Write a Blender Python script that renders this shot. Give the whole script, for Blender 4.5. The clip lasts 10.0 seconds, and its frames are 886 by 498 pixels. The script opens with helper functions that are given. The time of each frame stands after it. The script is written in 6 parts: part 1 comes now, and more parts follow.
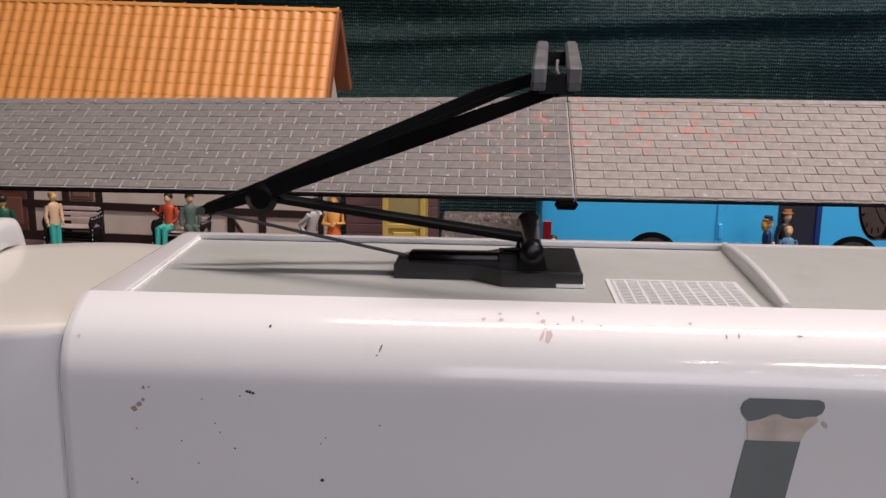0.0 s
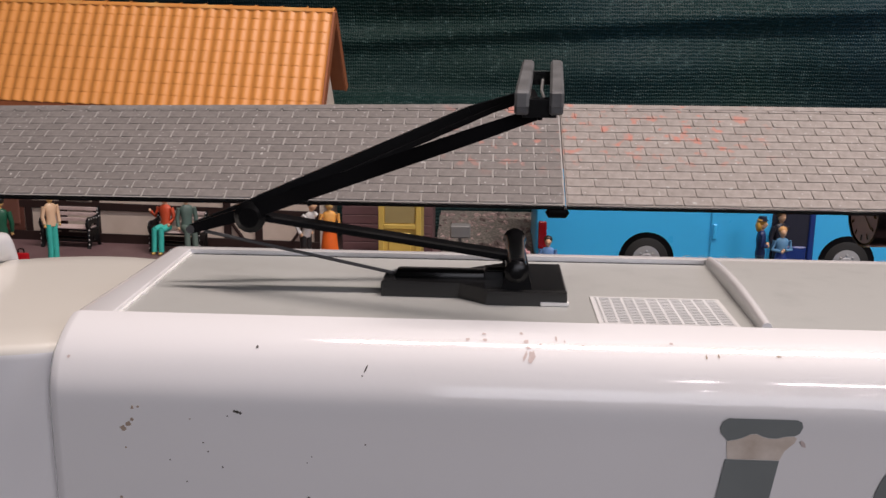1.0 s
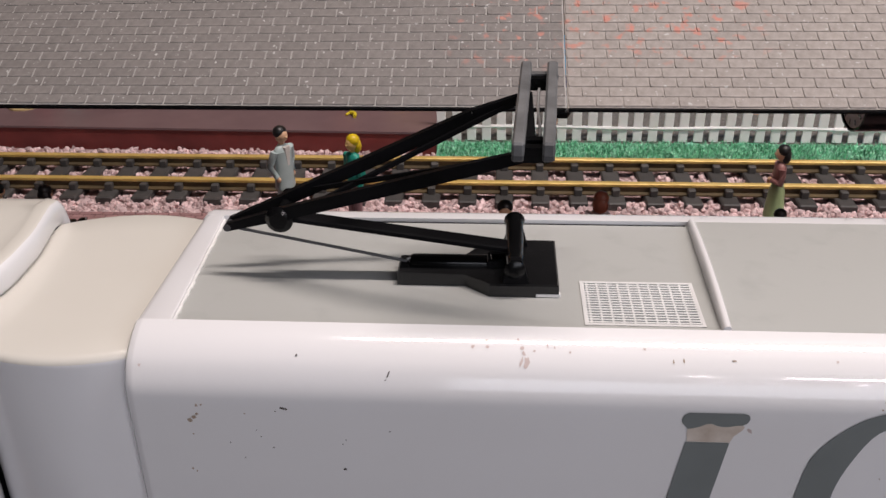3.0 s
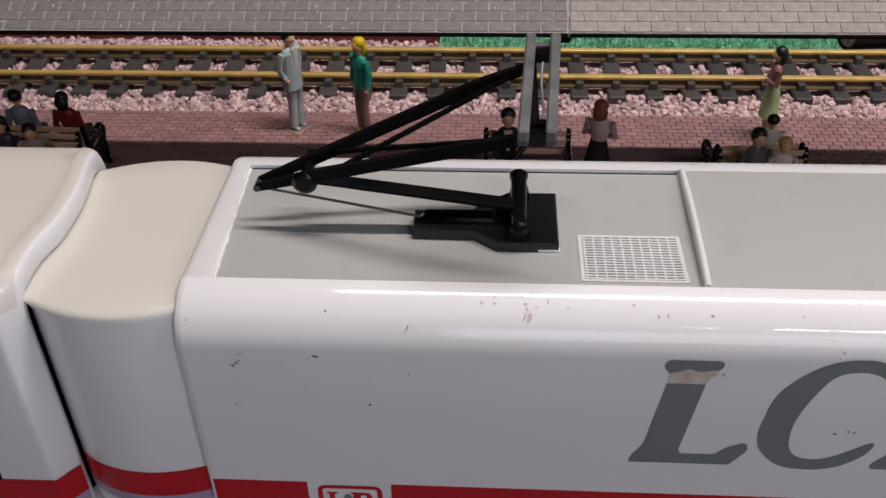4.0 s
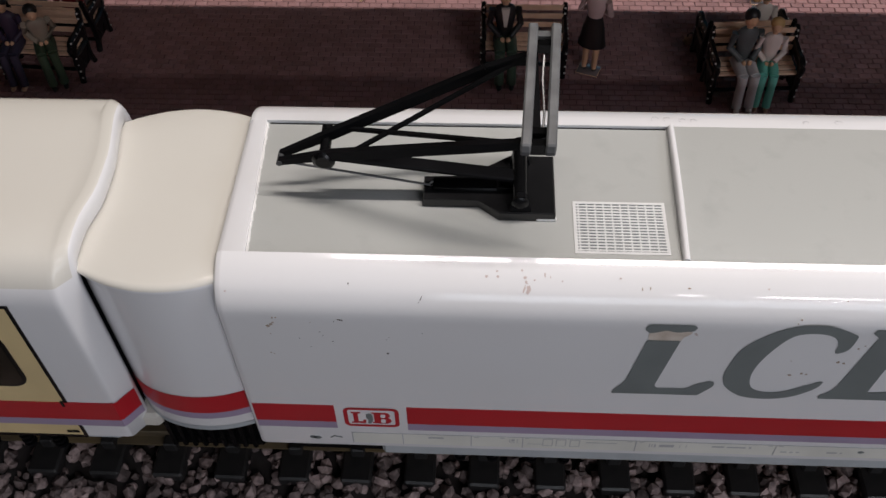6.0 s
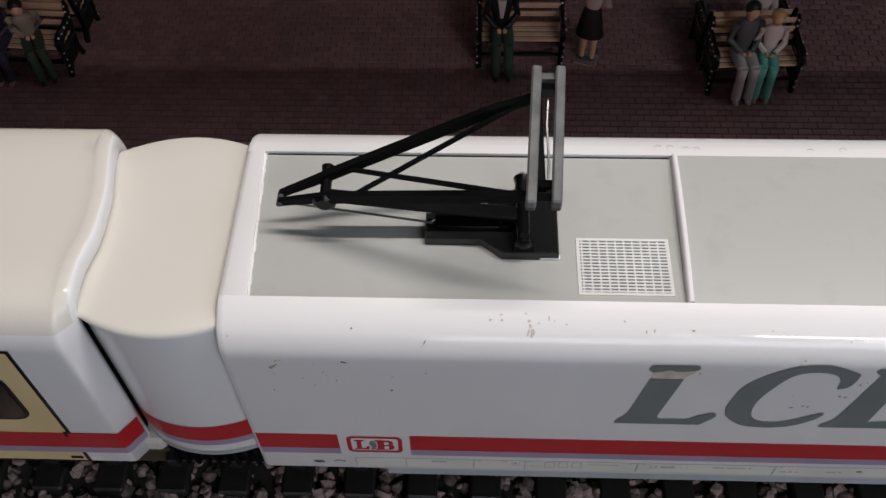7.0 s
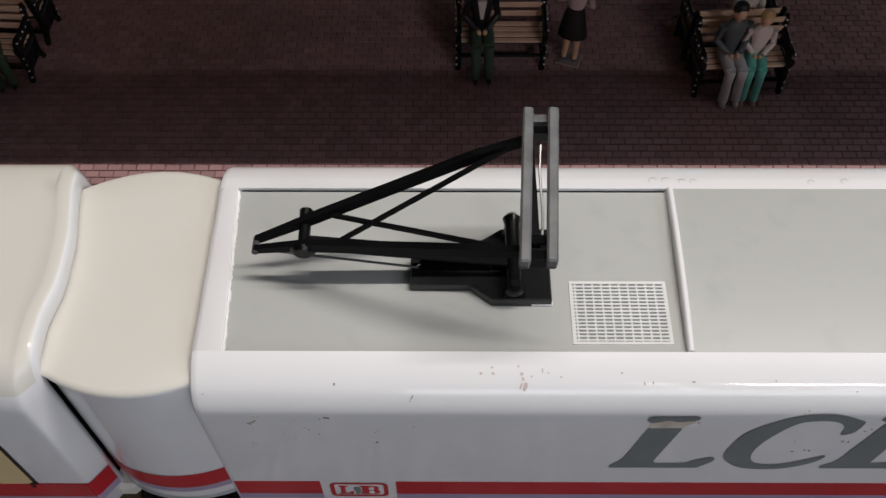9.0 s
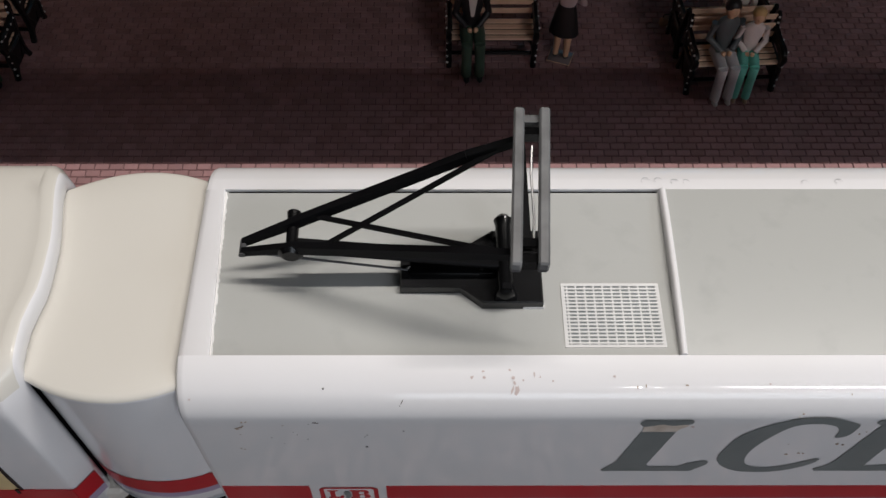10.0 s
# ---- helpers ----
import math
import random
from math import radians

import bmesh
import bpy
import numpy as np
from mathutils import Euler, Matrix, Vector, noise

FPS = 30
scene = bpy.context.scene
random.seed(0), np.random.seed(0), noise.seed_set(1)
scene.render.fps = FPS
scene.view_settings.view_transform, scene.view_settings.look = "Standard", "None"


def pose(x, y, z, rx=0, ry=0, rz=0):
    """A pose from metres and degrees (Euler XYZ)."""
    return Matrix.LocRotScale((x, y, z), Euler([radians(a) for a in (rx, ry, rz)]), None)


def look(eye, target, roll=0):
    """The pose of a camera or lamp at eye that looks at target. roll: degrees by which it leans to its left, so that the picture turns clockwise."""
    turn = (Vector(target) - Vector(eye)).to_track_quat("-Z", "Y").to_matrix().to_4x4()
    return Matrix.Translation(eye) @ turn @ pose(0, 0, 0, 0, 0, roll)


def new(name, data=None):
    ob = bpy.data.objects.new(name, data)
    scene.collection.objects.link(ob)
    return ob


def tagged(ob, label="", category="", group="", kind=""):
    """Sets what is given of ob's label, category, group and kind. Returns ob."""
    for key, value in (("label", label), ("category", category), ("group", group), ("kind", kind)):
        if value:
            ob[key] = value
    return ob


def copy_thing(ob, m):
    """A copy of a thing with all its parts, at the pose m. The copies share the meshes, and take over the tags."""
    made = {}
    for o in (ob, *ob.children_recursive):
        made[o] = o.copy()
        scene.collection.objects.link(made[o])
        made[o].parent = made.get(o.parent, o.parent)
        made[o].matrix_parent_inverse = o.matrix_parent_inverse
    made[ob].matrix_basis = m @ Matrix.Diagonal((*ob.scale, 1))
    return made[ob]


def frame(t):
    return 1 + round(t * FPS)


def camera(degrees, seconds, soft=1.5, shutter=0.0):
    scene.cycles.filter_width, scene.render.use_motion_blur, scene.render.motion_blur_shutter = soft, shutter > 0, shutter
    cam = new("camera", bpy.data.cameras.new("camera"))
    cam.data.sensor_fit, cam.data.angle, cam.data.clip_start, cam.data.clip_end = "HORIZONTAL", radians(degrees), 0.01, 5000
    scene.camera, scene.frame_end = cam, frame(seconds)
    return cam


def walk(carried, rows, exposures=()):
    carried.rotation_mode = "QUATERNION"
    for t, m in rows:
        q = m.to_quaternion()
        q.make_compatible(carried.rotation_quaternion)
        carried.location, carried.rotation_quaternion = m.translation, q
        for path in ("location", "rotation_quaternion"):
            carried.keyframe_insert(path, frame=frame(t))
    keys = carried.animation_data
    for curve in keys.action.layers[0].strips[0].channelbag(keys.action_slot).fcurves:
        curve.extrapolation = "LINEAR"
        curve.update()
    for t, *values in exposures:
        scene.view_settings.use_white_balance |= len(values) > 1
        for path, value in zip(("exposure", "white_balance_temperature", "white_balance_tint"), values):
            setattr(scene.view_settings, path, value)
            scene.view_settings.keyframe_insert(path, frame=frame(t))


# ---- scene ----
cam = camera(50.43, 10.0)
PATH = [
    (0, (0.02637, -0.02290, 0.24315), (-0.01211, 0.65974, 0.09310), 0.59),
    (0.5, (0.02772, -0.02225, 0.24671), (-0.00981, 0.66029, 0.09594), 0.71),
    (1, (0.02964, -0.02417, 0.24978), (-0.00798, 0.65759, 0.09555), 0.55),
    (1.5, (0.02997, -0.02560, 0.25777), (-0.00982, 0.65530, 0.10032), 0.06),
    (2, (0.02996, -0.02440, 0.26547), (-0.01224, 0.64918, 0.07969), -0.22),
    (2.2, (0.03024, -0.02391, 0.27452), (-0.01289, 0.64284, 0.06575), -0.40),
    (3.3, (0.03122, -0.03622, 0.33757), (-0.01097, 0.56361, -0.02079), -1.08),
    (3.5, (0.03121, -0.03759, 0.34567), (-0.01007, 0.55117, -0.03071), -1.04),
    (4, (0.02886, -0.04020, 0.36448), (-0.01207, 0.52155, -0.05116), -1.41),
    (4.5, (0.02687, -0.03968, 0.38561), (-0.01431, 0.48473, -0.07623), -1.87),
    (5, (0.02356, -0.03487, 0.40480), (-0.01440, 0.45971, -0.08910), -1.91),
    (5.2, (0.02491, -0.03211, 0.41236), (-0.01527, 0.44758, -0.09586), -2.10),
    (6.3, (0.02266, -0.01283, 0.44268), (-0.00489, 0.42468, -0.10304), -1.56),
    (6.5, (0.02239, -0.00732, 0.44742), (-0.00489, 0.42282, -0.10416), -1.54),
    (7, (0.01842, 0.00907, 0.45490), (-0.00472, 0.42139, -0.11031), -1.76),
    (7.5, (0.01574, 0.02126, 0.45710), (-0.00310, 0.42673, -0.11320), -1.91),
    (8, (0.01355, 0.02981, 0.45767), (-0.00059, 0.42948, -0.11684), -1.56),
    (8.5, (0.01286, 0.03646, 0.45703), (0.00419, 0.43269, -0.11998), -0.99),
    (9, (0.01379, 0.04133, 0.45603), (0.00966, 0.43380, -0.12358), -0.38),
    (9.5, (0.01508, 0.04442, 0.45414), (0.01482, 0.43421, -0.12728), -0.08),
    (10, (0.01429, 0.04542, 0.45348), (0.01627, 0.43555, -0.12772), 0.22),
]
EXPOSURES = [(0.0, 0.20, 7000, 20), (2.0, 0.20, 6950, 20), (3.5, 0.10, 6750, 16), (4.0, -0.04, 6700, 16), (5.0, 0.01, 6700, 14), (6.5, 0.0, 6600, 12), (10.0, -0.02, 6580, 10)]
walk(cam, [(t, look(eye, target, roll)) for t, eye, target, roll in PATH], EXPOSURES)

# One plan unit is 58 mm (track gauge 45 mm, figurines about 75 mm); plan heights count from GROUND.
U, GROUND = 0.058, 1.22

# ---- light: rows of ceiling tubes along the room, and unseen fill lamps ----
world = bpy.data.worlds.new("room_dark")
world.use_nodes = True
world.node_tree.nodes["Background"].inputs[0].default_value = (0.5, 0.5, 0.55, 1)
world.node_tree.nodes["Background"].inputs[1].default_value = 0.01
scene.world = world


def plan(x, y, z):
    return Vector((x, y, z - GROUND)) * U


def area_lamp(x0, x1, y, z, width, watts, colour):
    data = bpy.data.lights.new("tube_or_fill", "AREA")
    data.shape, data.size, data.size_y = "RECTANGLE", (x1 - x0) * U, width * U
    data.energy, data.color = watts, colour
    ob = new("tube_or_fill", data)
    ob.location = plan((x0 + x1) / 2, y, z)
    return ob


TUBE, SOUTH, COOL = (1.0, 0.95, 0.91), (0.97, 0.95, 1.0), (0.80, 0.89, 1.0)
for x0, x1, width, w in ((-4.6, -0.9, 0.36, 3.3), (-0.25, 0.4, 0.42, 0.72), (1.2, 3.6, 0.5, 3.1), (3.9, 20.0, 0.5, 22.5)):
    area_lamp(x0, x1, 5.4, 31.0, width, w, TUBE)
# the next two rows towards the south
for x0, x1, y, z, width, w in ((11.2, 12.4, -35.0, 34.5, 1.6, 1.5), (16.3, 30.0, -35.0, 34.5, 1.6, 18.5), (11.4, 15.6, -38.5, 26.0, 0.5, 1.2), (19.0, 30.0, -38.5, 26.0, 0.5, 3.2)):
    area_lamp(x0, x1, y, z, width, w, SOUTH)
# unseen cool lamp for an assumed window in the south wall, lights the sides
south_lamp = area_lamp(-2.0, 36.0, -39.0, 16.0, 14.0, 19.0, COOL)
south_lamp.rotation_euler = (radians(90), 0, 0)
# added fill lamp hung towards the east, no known source, brightens the yard
east = area_lamp(25.0, 39.0, -1.0, 25.0, 8.0, 9.0, COOL)
east.rotation_euler = (radians(90), 0, radians(90))

# ---- materials ----
def mat(name, col, rough=0.5, metal=0.0, col2=None, scale=40.0, fine=900.0, bump=0.15, coat=0.0, rand=0.0, contrast=(0.35, 0.7), spec=0.5):
    m = bpy.data.materials.new(name)
    m.use_nodes = True
    nt = m.node_tree
    n, l = nt.nodes, nt.links
    b = n["Principled BSDF"]
    b.inputs["Roughness"].default_value, b.inputs["Metallic"].default_value = rough, metal
    b.inputs["Coat Weight"].default_value, b.inputs["Coat Roughness"].default_value = coat, 0.08
    b.inputs["Specular IOR Level"].default_value = spec
    tc = n.new("ShaderNodeTexCoord")
    big = n.new("ShaderNodeTexNoise")
    big.inputs["Scale"].default_value, big.inputs["Detail"].default_value = scale, 6
    l.new(tc.outputs["Object"], big.inputs["Vector"])
    ramp = n.new("ShaderNodeMapRange")
    ramp.inputs[1].default_value, ramp.inputs[2].default_value = contrast
    l.new(big.outputs["Fac"], ramp.inputs[0])
    mix = n.new("ShaderNodeMix")
    mix.data_type = "RGBA"
    mix.inputs["A"].default_value = (*col, 1)
    mix.inputs["B"].default_value = (*(col2 or [c * 0.85 for c in col]), 1)
    l.new(ramp.outputs[0], mix.inputs["Factor"])
    out = mix.outputs["Result"]
    if rand:
        info = n.new("ShaderNodeObjectInfo")
        geo = n.new("ShaderNodeNewGeometry")
        add = n.new("ShaderNodeMath")
        add.operation = "ADD"
        l.new(info.outputs["Random"], add.inputs[0])
        l.new(geo.outputs["Random Per Island"], add.inputs[1])
        fr = n.new("ShaderNodeMath")
        fr.operation = "FRACT"
        l.new(add.outputs[0], fr.inputs[0])
        mr = n.new("ShaderNodeMapRange")
        mr.inputs[3].default_value, mr.inputs[4].default_value = 1 - rand, 1 + rand
        l.new(fr.outputs[0], mr.inputs[0])
        hsv = n.new("ShaderNodeHueSaturation")
        l.new(out, hsv.inputs["Color"])
        l.new(mr.outputs[0], hsv.inputs["Value"])
        out = hsv.outputs["Color"]
    l.new(out, b.inputs["Base Color"])
    grain = n.new("ShaderNodeTexNoise")
    grain.inputs["Scale"].default_value, grain.inputs["Detail"].default_value = fine, 4
    l.new(tc.outputs["Object"], grain.inputs["Vector"])
    rr = n.new("ShaderNodeMapRange")
    rr.inputs[3].default_value, rr.inputs[4].default_value = max(rough - 0.07, 0.02), min(rough + 0.1, 1)
    l.new(big.outputs["Fac"], rr.inputs[0])
    l.new(rr.outputs[0], b.inputs["Roughness"])
    bp = n.new("ShaderNodeBump")
    bp.inputs["Strength"].default_value, bp.inputs["Distance"].default_value = bump, 0.0003
    l.new(grain.outputs["Fac"], bp.inputs["Height"])
    l.new(bp.outputs[0], b.inputs["Normal"])
    return m


WHITE = mat("white_gloss_plastic", (0.70, 0.695, 0.71), 0.45, col2=(0.67, 0.66, 0.665), scale=9, bump=0.03, coat=0.9, spec=0.35)
CREAM = mat("cream_plastic", (0.595, 0.572, 0.522), 0.45, col2=(0.57, 0.543, 0.492), scale=12, bump=0.03, coat=0.6, spec=0.3)
ROOFGREY = mat("grey_roof_paint", (0.385, 0.39, 0.375), 0.38, col2=(0.345, 0.35, 0.337), scale=90, bump=0.08, contrast=(0.56, 0.8))
LETTER = mat("grey_lettering", (0.16, 0.18, 0.18), 0.35, bump=0.03)
PRIMER = mat("worn_beige_patch", (0.60, 0.53, 0.47), 0.5, col2=(0.42, 0.34, 0.28), scale=160)
RED = mat("red_stripe", (0.43, 0.009, 0.018), 0.3, col2=(0.38, 0.008, 0.015), bump=0.02)
PURPLE = mat("mauve_stripe", (0.33, 0.26, 0.37), 0.35, bump=0.02)
SKIRTGREY = mat("blue_grey_skirt", (0.40, 0.43, 0.45), 0.4)
YELLOWPANEL = mat("buff_yellow_panel", (0.66, 0.51, 0.27), 0.3, bump=0.03)
BLACK = mat("black_plastic", (0.0028, 0.0028, 0.003), 0.2, col2=(0.005, 0.005, 0.0055), bump=0.06, spec=0.25)
BLACKMATT = mat("black_matt_plastic", (0.0025, 0.0025, 0.003), 0.5, col2=(0.005, 0.005, 0.006), bump=0.15, spec=0.08)
BARGREY = mat("worn_grey_bar", (0.08, 0.081, 0.083), 0.5, col2=(0.14, 0.142, 0.145), scale=120, bump=0.3)
CHIP = mat("dark_chip", (0.045, 0.036, 0.032), 0.6)
GRILLEWHITE = mat("white_grille_plastic", (0.66, 0.655, 0.65), 0.5, bump=0.02, spec=0.3)
LABELCREAM = mat("cream_printed_panel", (0.68, 0.67, 0.615), 0.4, bump=0.02)
STEEL = mat("bright_steel_wire", (0.42, 0.42, 0.42), 0.5, metal=1.0)
GLASSDARK = mat("dark_window", (0.018, 0.013, 0.008), 0.12, bump=0.0, spec=0.4)
GRIMEMAT = mat("brown_grime", (0.34, 0.26, 0.20), 0.7)
SCUFF = mat("faint_rubbed_scuff", (0.52, 0.43, 0.41), 0.6)
PRINT = mat("grey_print", (0.42, 0.42, 0.43), 0.5)
BRASS = mat("aged_brass_rail", (0.74, 0.51, 0.16), 0.35, metal=0.25, col2=(0.60, 0.40, 0.11), scale=60, bump=0.15)
SLEEPER = mat("grey_brown_sleeper", (0.05, 0.047, 0.046), 0.55, col2=(0.075, 0.07, 0.068), scale=120, fine=500, bump=0.5, rand=0.2)
PINKSTONE = mat("pink_granite_ballast", (0.72, 0.55, 0.55), 0.85, col2=(0.56, 0.40, 0.405), scale=300, fine=1500, bump=0.6, rand=0.35)
GREYSTONE = mat("mixed_grey_ballast", (0.27, 0.20, 0.19), 0.8, col2=(0.12, 0.09, 0.085), scale=300, fine=1500, bump=0.6, rand=0.6)
EARTH = mat("dark_base_board", (0.03, 0.024, 0.023), 0.9, col2=(0.018, 0.015, 0.015), scale=120, bump=0.6)
GRAVEL = mat("dark_gravel", (0.11, 0.10, 0.09), 0.95, col2=(0.19, 0.17, 0.15), scale=350, fine=900, bump=1.0, contrast=(0.45, 0.6))
MORTAR = mat("dark_joint", (0.175, 0.098, 0.098), 0.9, bump=0.3)
BRICK = mat("mauve_paving_brick", (0.335, 0.19, 0.19), 0.6, col2=(0.275, 0.152, 0.152), scale=90, fine=700, bump=0.35, rand=0.14)
PLATTOP = mat("plum_platform_top", (0.175, 0.108, 0.112), 0.45, col2=(0.15, 0.09, 0.096), scale=25, bump=0.15)
PLATFACE = mat("dark_red_platform_face", (0.19, 0.036, 0.032), 0.35, col2=(0.12, 0.022, 0.02), scale=30, bump=0.1)
TILE = mat("orange_roof_tile", (0.72, 0.29, 0.075), 0.42, col2=(0.76, 0.40, 0.13), scale=34, fine=600, bump=0.2, rand=0.03, contrast=(0.5, 0.72))
RUSTBROWN = mat("red_brown_barge_board", (0.34, 0.11, 0.045), 0.5)
BASEBLACK = mat("black_base_plastic", (0.007, 0.007, 0.0075), 0.22, col2=(0.015, 0.015, 0.016), scale=30, bump=0.15, spec=0.5)
BALLASTBED = mat("pink_ballast_dust", (0.46, 0.31, 0.305), 0.9, col2=(0.25, 0.16, 0.16), scale=350, fine=1500, bump=0.8)
BARFOOT = mat("dark_grey_bar_foot", (0.05, 0.05, 0.053), 0.5, bump=0.2)
TIMBER = mat("dark_timber", (0.028, 0.014, 0.012), 0.5, bump=0.3)
RENDERWALL = mat("beige_render", (0.66, 0.57, 0.49), 0.8, col2=(0.60, 0.51, 0.43), scale=50, fine=700, bump=0.4)
WHITEPAINT = mat("white_fence_plastic", (0.80, 0.79, 0.78), 0.4)
FENCEWHITE = mat("bright_white_fence", (0.92, 0.91, 0.90), 0.4)
BUSBLUE = mat("sky_blue_bus_paint", (0.03, 0.50, 0.94), 0.28, col2=(0.027, 0.47, 0.90), scale=10, bump=0.02)
NAVY = mat("navy_plastic", (0.008, 0.035, 0.20), 0.35)
RUBBER = mat("black_rubber", (0.012, 0.012, 0.012), 0.7)
RIM = mat("silver_plastic_rim", (0.45, 0.45, 0.46), 0.35, metal=0.4)
TAIL = mat("dark_red_lens", (0.25, 0.006, 0.01), 0.2)
KIOSKYELLOW = mat("mustard_yellow_plastic", (0.66, 0.47, 0.11), 0.45)
KIOSKPANE = mat("olive_pane", (0.36, 0.29, 0.13), 0.35)
SHED = mat("plum_boards", (0.15, 0.075, 0.08), 0.6, col2=(0.12, 0.06, 0.065), bump=0.2)
BINBLUE = mat("blue_bin_plastic", (0.02, 0.33, 0.74), 0.35)
GREYBOX = mat("grey_box_plastic", (0.20, 0.20, 0.20), 0.5)
IRON = mat("black_cast_iron", (0.005, 0.005, 0.0055), 0.35, bump=0.25, spec=0.25)
SLATWOOD = mat("bench_slat_wood", (0.80, 0.56, 0.40), 0.5, col2=(0.70, 0.46, 0.32), scale=120, bump=0.2)
SLATPINK = mat("pale_bench_slat", (0.62, 0.50, 0.48), 0.5, col2=(0.52, 0.40, 0.38), scale=120, bump=0.2)
CLOCKFACE = mat("grey_clock_face", (0.60, 0.59, 0.60), 0.4)
ARCHCREAM = mat("cream_frame_plastic", (0.66, 0.55, 0.36), 0.45)
CLEARBASE = mat("clear_plastic_foot", (0.21, 0.175, 0.175), 0.15)
ROOMWALL = mat("room_wall_paint", (0.07, 0.068, 0.066), 0.9, scale=2, fine=100)
ROOMFLOOR = mat("room_floor", (0.60, 0.59, 0.58), 0.8, scale=2, fine=100)


def slate_material(name, base, base2, stains):
    """Grey moulded slates with pale scuffs and, between two plan x positions, red paint stains."""
    m = mat(name, base, 0.62, col2=base2, scale=230, fine=1100, bump=0.6, rand=0.07)
    nt = m.node_tree
    n, l = nt.nodes, nt.links
    b = n["Principled BSDF"]
    src = b.inputs["Base Color"].links[0].from_socket
    geo = n.new("ShaderNodeNewGeometry")

    def spot(scale, lo, hi):
        tex = n.new("ShaderNodeTexNoise")
        tex.inputs["Scale"].default_value, tex.inputs["Detail"].default_value = scale, 3
        l.new(geo.outputs["Position"], tex.inputs["Vector"])
        r = n.new("ShaderNodeMapRange")
        r.inputs[1].default_value, r.inputs[2].default_value = lo, hi
        l.new(tex.outputs["Fac"], r.inputs[0])
        return r.outputs[0]

    def blend(fac, colour):
        nonlocal src
        mx = n.new("ShaderNodeMix")
        mx.data_type = "RGBA"
        l.new(fac, mx.inputs["Factor"])
        l.new(src, mx.inputs["A"])
        mx.inputs["B"].default_value = (*colour, 1)
        src = mx.outputs["Result"]

    blend(spot(420, 0.66, 0.72), (0.42, 0.41, 0.40))
    if stains:
        sep = n.new("ShaderNodeSeparateXYZ")
        l.new(geo.outputs["Position"], sep.inputs[0])
        band = n.new("ShaderNodeMapRange")
        band.interpolation_type = "SMOOTHSTEP"
        band.inputs[1].default_value, band.inputs[2].default_value = stains[0] * U, (stains[0] + 0.25) * U
        l.new(sep.outputs["X"], band.inputs[0])
        off = n.new("ShaderNodeMapRange")
        off.interpolation_type = "SMOOTHSTEP"
        off.inputs[1].default_value, off.inputs[2].default_value = (stains[1] - 0.6) * U, stains[1] * U
        off.inputs[3].default_value, off.inputs[4].default_value = 1, 0
        l.new(sep.outputs["X"], off.inputs[0])
        prod = n.new("ShaderNodeMath")
        prod.operation = "MULTIPLY"
        l.new(band.outputs[0], prod.inputs[0])
        l.new(off.outputs[0], prod.inputs[1])
        prod2 = n.new("ShaderNodeMath")
        prod2.operation = "MULTIPLY"
        l.new(prod.outputs[0], prod2.inputs[0])
        l.new(spot(150, 0.57, 0.67), prod2.inputs[1])
        high = n.new("ShaderNodeMapRange")
        high.interpolation_type = "SMOOTHSTEP"
        high.inputs[1].default_value, high.inputs[2].default_value = (4.42 - GROUND) * U, (4.68 - GROUND) * U
        l.new(sep.outputs["Z"], high.inputs[0])
        prod3 = n.new("ShaderNodeMath")
        prod3.operation = "MULTIPLY"
        l.new(prod2.outputs[0], prod3.inputs[0])
        l.new(high.outputs[0], prod3.inputs[1])
        blend(prod3.outputs[0], (0.44, 0.18, 0.14))
    l.new(src, b.inputs["Base Color"])
    return m


# pale colour painted in for the light that the left canopy's grooves catch
JOINT = mat("lit_slate_groove", (0.33, 0.315, 0.30), 0.8)
SLEEPERBLACK = mat("black_ribbed_sleeper", (0.010, 0.0095, 0.0095), 0.5, col2=(0.018, 0.016, 0.016), scale=120, fine=500, bump=0.5)
DULLBRASS = mat("dull_dark_rail", (0.16, 0.115, 0.06), 0.5, metal=0.4, col2=(0.09, 0.07, 0.045), scale=60, bump=0.2)
# the same slate coloured darker, for the weaker light on the left canopy
SLATESHADED = slate_material("shaded_slate", (0.19, 0.172, 0.163), (0.135, 0.122, 0.115), (0.0, 1.3))
SLATE = slate_material("brown_grey_slate", (0.30, 0.268, 0.248), (0.215, 0.19, 0.174), (0.9, 3.0))


